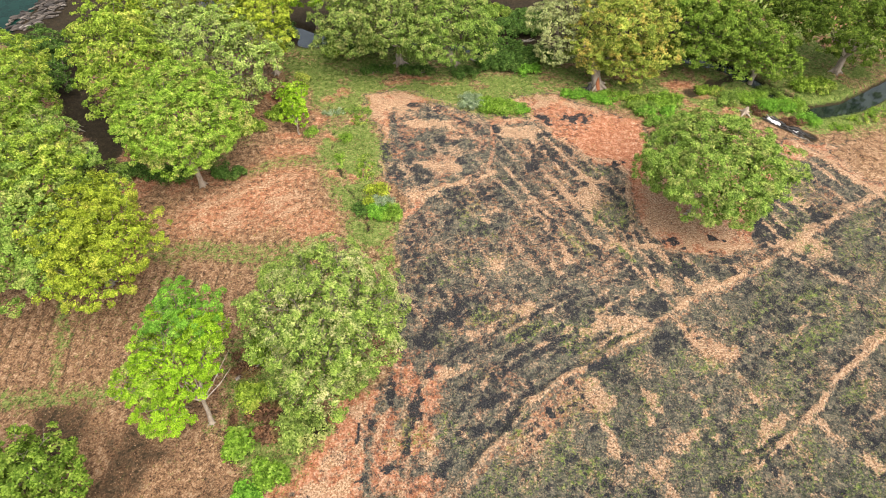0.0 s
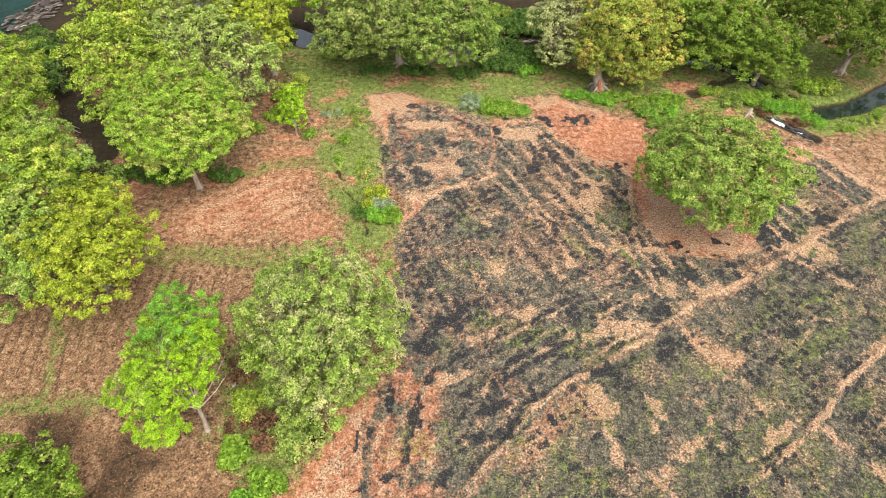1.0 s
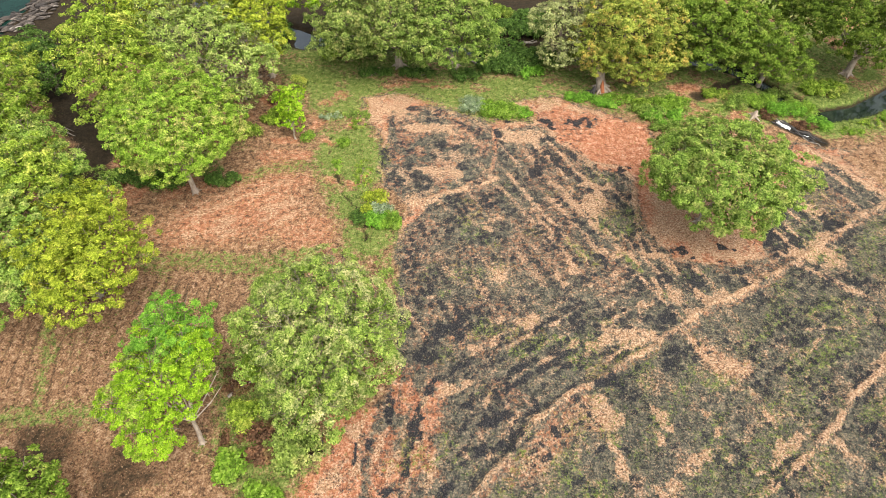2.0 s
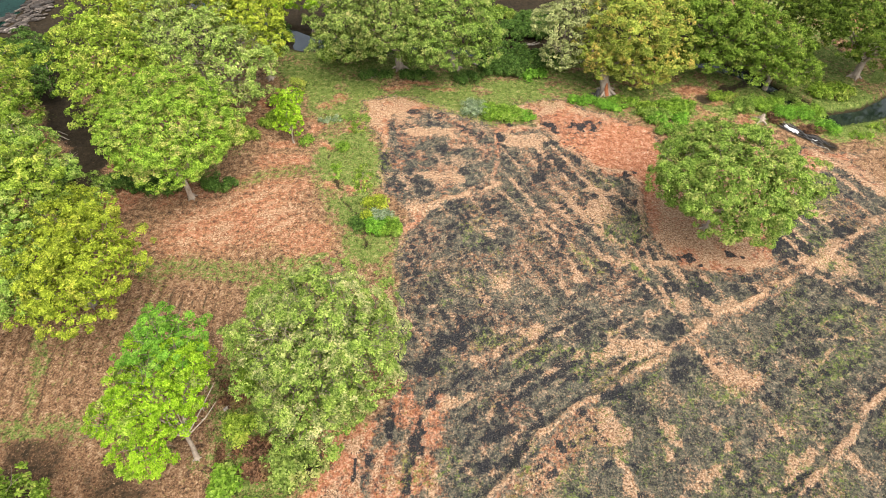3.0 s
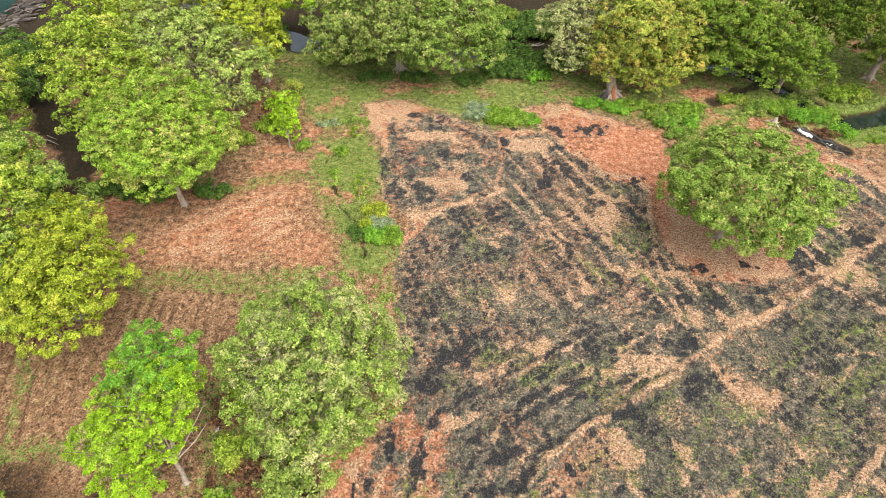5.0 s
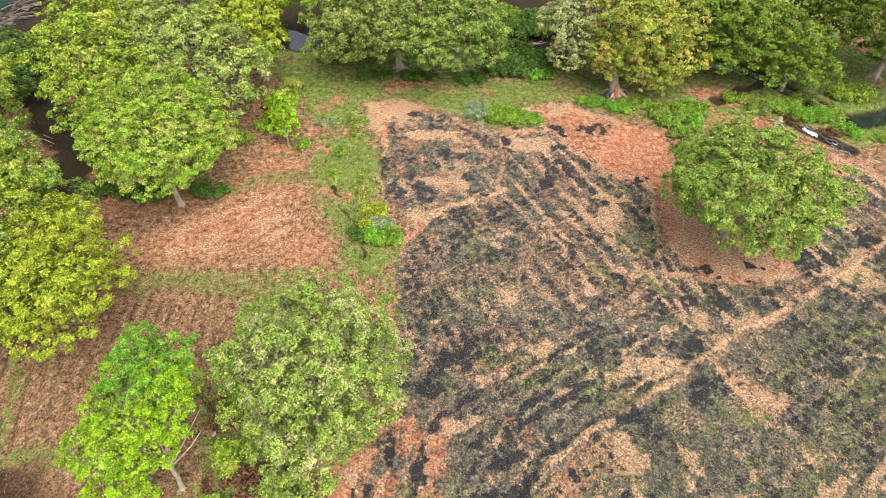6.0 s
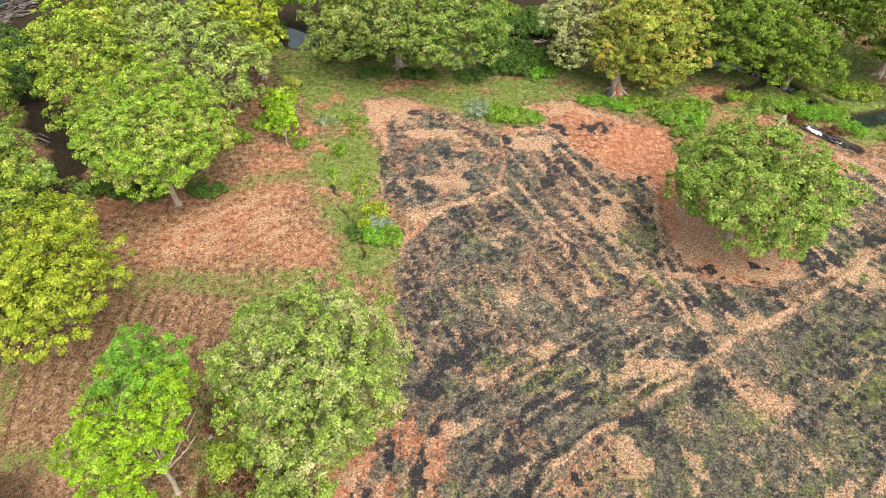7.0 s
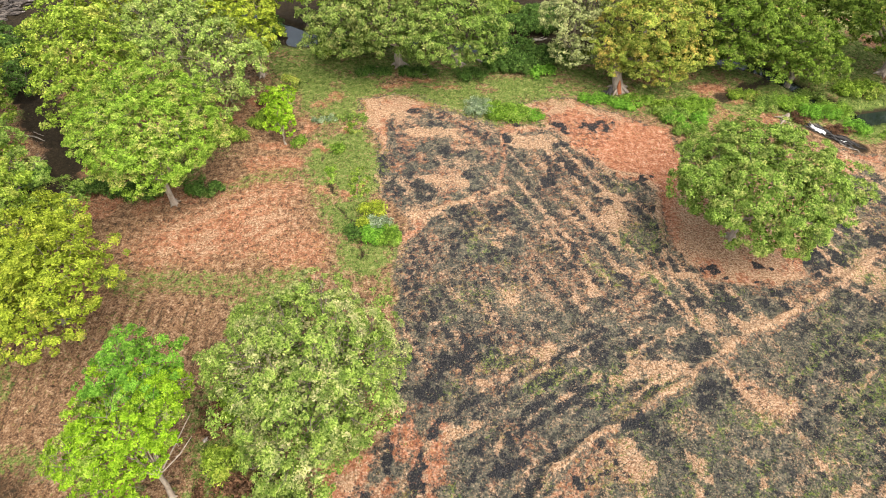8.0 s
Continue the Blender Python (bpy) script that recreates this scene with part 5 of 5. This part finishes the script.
# bushes
for k, (x, y, w, d, h, mat, label, leaf) in enumerate([
    (-31.4, 64.2, 4.6, 3.0, 1.8, LEAF_DARK, "dark green bush beside a pale tree trunk", 0.3),
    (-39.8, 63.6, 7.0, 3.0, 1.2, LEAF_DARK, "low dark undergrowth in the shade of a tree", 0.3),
    (-20.9, 74.0, 2.2, 1.6, 0.9, LEAF_BUSH, "small bright green bush by a sapling", 0.26),
    (-15.0, 72.4, 2.4, 2.0, 0.9, LEAF_BUSH, "small bright green bush in the meadow", 0.26),
    (-13.4, 77.5, 3.0, 2.4, 0.4, LEAF_MID, "low green weeds in the meadow", 0.24),
    (-8.4, 56.4, 4.4, 2.6, 1.4, LEAF_EMERALD, "leafy green bush at the corner of the burnt plot", 0.3),
    (-10.4, 58.4, 2.0, 1.6, 1.5, LEAF_YELLOW, "yellow-green bush beside the ditch", 0.28),
    (-8.6, 57.6, 1.8, 1.4, 1.6, LEAF_PALE, "pale silvery weed among green leaves", 0.22),
    (9.6, 80.6, 5.6, 3.2, 1.3, LEAF_BUSH, "bright green bush on the plot's north edge", 0.3),
    (5.2, 81.6, 4.6, 2.6, 1.2, LEAF_PALE, "silvery pale-leaved bush on the plot's edge", 0.24),
    (34.5, 79.6, 5.6, 3.4, 1.3, LEAF_EMERALD, "green bush on the bank slope", 0.3),
    (31.5, 82.6, 4.0, 2.6, 1.0, LEAF_MID, "low green bush below the turning tree", 0.3),
    (22.0, 84.4, 5.0, 1.8, 0.9, LEAF_EMERALD, "low green weeds along the plot's edge", 0.28),
    (10.4, 93.4, 9.0, 5.0, 2.8, LEAF_DARK, "dense dark green thicket on the stream bank", 0.34),
    (14.6, 91.6, 4.0, 3.0, 1.8, LEAF_EMERALD, "leafy green bush on the stream bank", 0.32),
    (3.6, 90.6, 5.0, 2.6, 1.6, LEAF_DARK, "dark green undergrowth below leaning trunk", 0.3),
    (-5.0, 91.2, 6.0, 2.4, 1.4, LEAF_DARK, "dark green undergrowth around a flared trunk", 0.3),
    (-20.4, 96.4, 4.0, 3.4, 3.0, LEAF_MID, "tall green bush at the water's edge", 0.34),
    (50.8, 84.0, 6.0, 4.0, 1.5, LEAF_BUSH, "bright green creeper mound on the bank", 0.22),
    (54.6, 81.2, 6.0, 3.8, 1.6, LEAF_EMERALD, "bright green creeper mound by the burnt log", 0.22),
    (58.4, 78.2, 5.0, 2.8, 1.2, LEAF_EMERALD, "bright green creepers falling to the water", 0.22),
    (63.4, 76.6, 4.4, 2.2, 0.5, LEAF_BUSH, "green reeds at the stream's edge", 0.2),
    (71.5, 80.4, 7.0, 2.6, 0.5, LEAF_BUSH, "yellow-green grass clump on the bank", 0.2),
    (63.0, 87.4, 8.0, 4.0, 1.5, LEAF_MID, "green undergrowth across the stream", 0.36),
    (45.0, 86.6, 5.0, 2.6, 0.8, LEAF_MID, "low green weeds on the bank", 0.28),
    (-20.6, 23.6, 3.0, 3.0, 1.8, LEAF_BUSH, "lime-green leafy bush under the trees", 0.36),
    (-16.8, 20.4, 3.6, 2.6, 1.5, LEAF_BUSH, "bright green leafy bush in the belt of grass", 0.34),
    (-18.6, 18.6, 2.4, 2.0, 1.2, LEAF_EMERALD, "green leafy bush at the field corner", 0.34),
    (-19.6, 34.6, 4.4, 4.0, 1.8, LEAF_MID, "green undergrowth between two trees", 0.32),
    (-20.4, 29.0, 3.4, 3.0, 1.0, LEAF_OLIVE, "dull green low undergrowth", 0.28),
    (-14.4, 25.4, 6.0, 4.0, 1.5, LEAF_DULL, "dull green undergrowth below the broad tree", 0.32),
    (-17.4, 26.2, 4.4, 4.0, 1.0, LEAF_RUST, "dry reddish weeds below the broad tree", 0.3),
    (-55.5, 66.0, 7.0, 5.0, 1.6, LEAF_DARK, "dark undergrowth in the gully", 0.32),
    (-26.0, 78.6, 5.0, 3.4, 1.4, LEAF_MID, "green bush below the wide tree", 0.3),
    (-31.0, 74.6, 6.0, 3.0, 1.5, LEAF_MID, "green bush in front of the wood", 0.3),
    (-24.0, 87.0, 2.0, 2.0, 3.2, LEAF_AUTUMN, "tall thin yellow-brown bush", 0.28),
    (-75.0, 98.0, 9.0, 5.0, 2.0, LEAF_DARK, "dark bushes on the river bank", 0.4),
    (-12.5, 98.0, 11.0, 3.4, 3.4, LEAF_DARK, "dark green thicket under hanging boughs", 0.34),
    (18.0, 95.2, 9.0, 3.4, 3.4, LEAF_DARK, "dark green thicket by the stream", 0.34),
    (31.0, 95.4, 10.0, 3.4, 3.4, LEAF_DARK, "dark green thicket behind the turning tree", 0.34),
    (40.5, 95.4, 9.0, 3.4, 3.2, LEAF_DEEP, "green thicket on the bank", 0.34),
    (28.5, 84.4, 5.0, 2.4, 1.0, LEAF_BUSH, "green weeds around the stripped trunk", 0.28),
    (36.5, 82.4, 5.0, 3.0, 1.1, LEAF_BUSH, "leafy green weeds on the bank", 0.28),
    (-11.5, 66.0, 3.0, 6.0, 0.35, LEAF_MID, "low green weeds along the ditch", 0.24),
    (-15.5, 68.0, 2.6, 5.0, 0.35, LEAF_BUSH, "low bright weeds along the ditch", 0.24),
    (-17.0, 79.5, 2.0, 1.6, 0.5, LEAF_PALE, "pale low weeds in the meadow", 0.22),
    (-21.8, 32.8, 3.6, 4.0, 0.7, LEAF_RUST, "dry reddish-brown dead undergrowth", 0.24),
    (-21.4, 26.4, 3.0, 2.4, 0.5, LEAF_RUST, "rust-coloured dead leaves on the ground", 0.22),
    (56.4, 77.6, 4.6, 2.0, 0.7, LEAF_RUST, "scorched brown creepers beside the burnt log", 0.26),
    (51.5, 80.6, 3.0, 2.0, 0.8, LEAF_RUST, "dry brown scrub beside a dead stump", 0.26),
    (67.6, 78.6, 5.0, 2.2, 0.45, LEAF_MID, "yellow-green grass on the stream bank", 0.2),
    (-27.0, 84.0, 3.0, 4.0, 1.0, LEAF_RUST, "brown dry scrub at the edge of the wood", 0.26),
    # two dark plantings added to put shade on the wood's floor
    (10.5, 100.0, 9.0, 5.0, 2.4, LEAF_DARK, "dark thicket behind the stream", 0.36),
    (15.0, 106.0, 10.0, 6.0, 2.2, LEAF_DARK, "dark undergrowth beyond the stream", 0.36),
    (8.4, 81.2, 6.6, 3.4, 1.3, LEAF_BUSH, "bright green bush in the notch of the plot", 0.28),
    (12.0, 80.2, 3.6, 2.4, 0.9, LEAF_EMERALD, "low bright green weeds at the plot's tip", 0.26),
    (4.0, 82.8, 5.6, 2.0, 1.1, LEAF_PALE, "silvery weeds on the plot's edge", 0.22),
    (32.4, 80.6, 5.0, 3.4, 1.2, LEAF_SOFT, "leafy green weeds on the bank slope", 0.26),
    (36.4, 83.4, 6.0, 2.4, 1.4, LEAF_BUSH, "bright green bush on the bank", 0.3),
    (34.6, 77.0, 5.0, 4.0, 1.0, LEAF_SOFT, "low green weeds beside the red earth", 0.24),
    (34.0, 72.8, 3.6, 4.4, 0.9, LEAF_SOFT, "low green weeds beside the lone tree", 0.24),
    (26.6, 83.6, 5.0, 2.4, 0.9, LEAF_EMERALD, "green weeds below the stripped trunk", 0.26),
    (-7.2, 56.2, 3.4, 3.0, 1.2, LEAF_BUSH, "bright green bush by the burnt plot's corner", 0.28),
    (-9.4, 60.6, 2.6, 2.6, 1.3, LEAF_YELLOW, "yellow-green bush by the burnt plot's corner", 0.26),
    (-8.4, 58.2, 2.4, 2.0, 1.3, LEAF_PALE, "pale silvery bush by the burnt plot's corner", 0.22),
    (-11.0, 56.8, 2.6, 2.6, 0.9, LEAF_DARK, "dark green weeds in the ditch", 0.26),
    (-14.0, 79.6, 4.6, 2.6, 0.5, LEAF_SOFT, "low green weeds in the meadow", 0.22),
    (-19.0, 79.0, 2.4, 1.8, 0.6, LEAF_PALE, "pale weeds beside the sapling", 0.22),
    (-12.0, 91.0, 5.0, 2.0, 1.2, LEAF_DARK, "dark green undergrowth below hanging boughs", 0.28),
    (-30.5, 103.0, 5.0, 5.0, 3.4, LEAF_DARK, "dark thicket beside the pool", 0.32),
    (-20.4, 100.6, 3.4, 3.0, 2.0, LEAF_DARK, "dark thicket on the far side of the pool", 0.32),
    # more added plants, dark-leaved to deepen the shade of the wood's floor
    (8.5, 106.0, 7.0, 5.0, 1.6, LEAF_DARK, "dark low undergrowth on the wood's floor", 0.3),
    (17.5, 111.0, 9.0, 5.0, 1.4, LEAF_DARK, "dark low undergrowth in the wood", 0.3),
    (10.0, 113.0, 7.0, 4.0, 1.2, LEAF_SHADE, "green low plants in the wood", 0.3),
    (57.5, 82.6, 5.0, 4.0, 1.8, LEAF_BUSH, "bright green creepers along the stream", 0.24),
    (55.4, 86.4, 4.4, 4.0, 1.8, LEAF_SOFT, "green creepers hanging over the stream", 0.26),
    (47.4, 83.6, 5.0, 3.4, 1.4, LEAF_SOFT, "leafy green weeds above the dead stump", 0.26),
    (-46.0, 64.5, 5.0, 3.0, 1.4, LEAF_DARK, "dark bush at the gully's edge", 0.3),
]):
    bush(x, y, w, h, mat, label, 100 + k, leaf, d)


# fallen and broken wood
def fallen_log(x, y, turn, length, radius, label, mats, seed, name="log"):
    rng = np.random.default_rng(seed)
    ob = thing(name, x, y, label, "log", z=ground_z(x, y) + radius * 0.6)
    ob.rotation_euler = (0, 0, turn)
    for k, (mat, a, b, off, r) in enumerate(mats):
        p = [np.array([a + (b - a) * s, off + rng.normal(0, 0.12), 0.1 * rng.normal()]) for s in np.linspace(0, 1, 6)]
        part("bole" if k == 0 else "splinter", limb_mesh("wood", [(p, np.array([0.85, 1, 1, 0.95, 0.85, 0.5]) * r)], mat, 8, 0.16, seed + k), ob)
    return ob


fallen_log(54.6, 76.8, radians(-48), 7.5, 0.3, "burnt fallen log with white ash and charred splinters", [
    (BARK_CHAR, -3.4, 3.0, 0.1, 0.24), (ASH_WHITE, -2.9, -0.7, -0.2, 0.25), (ASH_WHITE, -2.2, -0.6, -0.5, 0.14), (ASH_WHITE, -2.4, -1.0, 0.2, 0.13), (ASH_WHITE, 1.4, 2.2, -0.2, 0.08), (BARK_CHAR, -2.6, 3.8, 0.6, 0.13),
    (BARK_CHAR, -3.6, 0.4, -0.7, 0.14), (BARK_CHAR, 0.2, 4.4, -0.5, 0.11), (WOOD_DRIFT, 1.6, 4.6, -0.9, 0.09), (BARK_CHAR, -1.0, 2.2, 0.95, 0.09), (WOOD_DRIFT, -3.9, -1.8, 0.6, 0.07), (BARK_CHAR, 2.2, 4.8, 0.2, 0.09), (BARK_CHAR, -0.4, 1.8, -0.35, 0.15), (WOOD_DRIFT, 0.6, 3.2, 0.35, 0.06), (BARK_CHAR, 1.2, 3.6, -0.75, 0.1)], 5)
fallen_log(7.0, 94.8, radians(-12), 6, 0.22, "grey fallen branch in the undergrowth", [(WOOD_DRIFT, -2.5, 2.5, 0, 0.2), (WOOD_DRIFT, 0.2, 2.2, 0.7, 0.1)], 6)
fallen_log(14.5, 101.5, radians(20), 6, 0.22, "dark fallen branch behind the stream", [(WOOD_DRIFT, -3, 2.5, 0, 0.22), (WOOD_DRIFT, -0.4, 2.2, 0.8, 0.1)], 7)
fallen_log(-21.0, 32.4, radians(38), 4.6, 0.2, "grey dead log lying between two trees", [(WOOD_DRIFT, -2.0, 2.4, 0, 0.24), (WOOD_DRIFT, 0.0, 1.6, 0.6, 0.1)], 8)
fallen_log(-58.5, 75.0, radians(-20), 4, 0.12, "bare pale branch in the gully", [(WOOD_DRIFT, -1.6, 2.4, 0, 0.1), (WOOD_DRIFT, -0.5, 1.5, 0.7, 0.06), (WOOD_DRIFT, 0.5, 2.4, -0.6, 0.05)], 9)


def tree_stump(x, y, size, label, mat, seed):
    rng = np.random.default_rng(seed)
    ob = thing("tree_stump", x, y, label, "stump")
    part("bole", limb_mesh("bole", [([(0, 0, -0.2), (0, 0, 0.3 * size), (0.1, 0, 0.9 * size), (0.2, 0.05, 1.3 * size)], np.array([0.6, 0.42, 0.32, 0.12]) * size)], mat, 9, 0.2, seed), ob)
    for k in range(5):
        a = 2 * math.pi * k / 5 + rng.uniform(-0.3, 0.3)
        c = np.array([math.cos(a), math.sin(a), 0]) * size
        part("root", limb_mesh("root", [([c * 0.2 + (0, 0, 0.3 * size), c * 0.8 + (0, 0, 0.2 * size), c * 1.5 + (0, 0, -0.1)], np.array([0.2, 0.15, 0.05]) * size)], mat, 6, 0.15, seed + k), ob)
    return ob


tree_stump(49.2, 80.2, 1.0, "pale dead stump with splayed roots on the bank", BARK_PALE, 41)
tree_stump(24.6, 86.6, 0.9, "dark burnt root mass beside the stripped trunk", BARK_CHAR, 42)


def river_rock(x, y, z, size, turn, seed):
    """A flat angular river rock."""
    rng = np.random.default_rng(seed)
    bm = bmesh.new()
    bmesh.ops.create_icosphere(bm, subdivisions=2, radius=0.5)
    for v in bm.verts:
        v.co *= 1 + rng.uniform(-0.2, 0.2)
        v.co.x, v.co.y, v.co.z = v.co.x * size * 2.0, v.co.y * size * 0.62, v.co.z * size * 0.6
    me = bpy.data.meshes.new("river_rock")
    bm.to_mesh(me)
    bm.free()
    me.materials.append(ROCK)
    ob = new("river_rock", me)
    ob.matrix_world = pose(x, y, z, 0, 0, turn)
    return tagged(ob, "flat brown and grey rock at the river's edge", "rock", "rocks at the river's edge")


ROCKS_AT = (-81.0, 110.3)
ROCK = rock_material()
rng = np.random.default_rng(77)
for k in range(120):
    a, r = rng.uniform(0, 2 * math.pi), math.sqrt(rng.random())
    x, y = ROCKS_AT[0] + 4.6 * r * math.cos(a) + 0.9 * r * math.sin(a), ROCKS_AT[1] + 6.4 * r * math.sin(a)
    river_rock(x, y, max(-0.72, ground_z(x, y)) + 0.12 + 0.25 * rng.random(), rng.uniform(0.4, 1.1), rng.uniform(0, 60), 300 + k)


# ---- loose cover: straw, litter, stubble and grass ----
def scatter(name, count, box, weight, length, width, tilt, mat, label, category, seed, lump=0.0):
    """Small blades over the ground, thicker where the weight is high."""
    rng = np.random.default_rng(seed)
    x, y = rng.uniform(box[0], box[1], count * 4), rng.uniform(box[2], box[3], count * 4)
    if lump:
        k = rng.integers(0, len(x), len(x))
        x, y = x[k // 7] + rng.normal(0, lump, len(k)), y[k // 7] + rng.normal(0, lump, len(k))
    c = lying(x, y)
    keep = np.flatnonzero(rng.random(len(x)) < weight(c))[:count]
    x, y, z = x[keep], y[keep], c["height"][keep]
    n = len(x)
    a, up = rng.uniform(0, 2 * math.pi, n), np.abs(rng.normal(0, tilt, n)).clip(0, 1.4)
    ln, w = length * rng.uniform(0.5, 1.5, n), width * rng.uniform(0.6, 1.4, n)
    way = np.stack([np.cos(a) * np.cos(up), np.sin(a) * np.cos(up), np.sin(up)], 1)
    side = np.stack([-np.sin(a), np.cos(a), rng.uniform(-0.5, 0.5, n)], 1)
    p = np.stack([x, y, z + 0.04], 1)
    v = np.stack([p, p + way * (ln * 0.5)[:, None] + side * w[:, None], p + way * ln[:, None] - np.array([0, 0, 0.05]), p + way * (ln * 0.5)[:, None] - side * w[:, None] + (0, 0, 0.02)], 1)
    return tagged(new(name, sheet(name, v.reshape(-1, 3), np.arange(4 * n).reshape(-1, 4), mat)), label, category, kind="stuff")


scatter("straw_litter", 90000, (-18, 66, 14, 86), lambda c: np.clip(c["straw"], 0.06, 1) * c["field"] * (1 - 0.75 * np.clip(c["char"], 0, 1)), 0.14, 0.019, 0.35, STRAW, "scattered pale straw on the burnt field", "straw", 51)
scatter("burnt_stubble", 50000, (-18, 66, 14, 86), lambda c: np.clip(c["char"], 0.05, 1) * c["field"], 0.18, 0.035, 0.6, STUBBLE, "charred black stubble on the burnt field", "stubble", 52)
scatter("leaf_litter", 48000, (-60, 34, 14, 86), lambda c: np.clip(np.maximum(c["mulch"], c["orange"]), 0.0, 1) * (1 - 0.85 * c["field"]) * (1 - 0.7 * c["green"]) * (1 - np.clip(1.1 * c["mud_shade"], 0, 1)), 0.19, 0.034, 0.3, LITTER, "dry brown leaf litter and straw on red earth", "leaf litter", 53)
scatter("grass", 76000, (-62, 80, 14, 104), lambda c: np.clip(c["green"] - 0.1, 0, 1) * (1 - c["mud_shade"]), 0.32, 0.04, 0.9, GRASS, "short green grass and weeds", "grass", 54)
scatter("field_weeds", 34000, (-8, 66, 14, 74), lambda c: c["ash"] * (0.35 + 0.65 * np.clip(c["green"] * 2, 0, 1)), 0.24, 0.045, 0.8, WEED, "sparse grey-green weeds growing through the ash", "weeds", 55, lump=0.16)
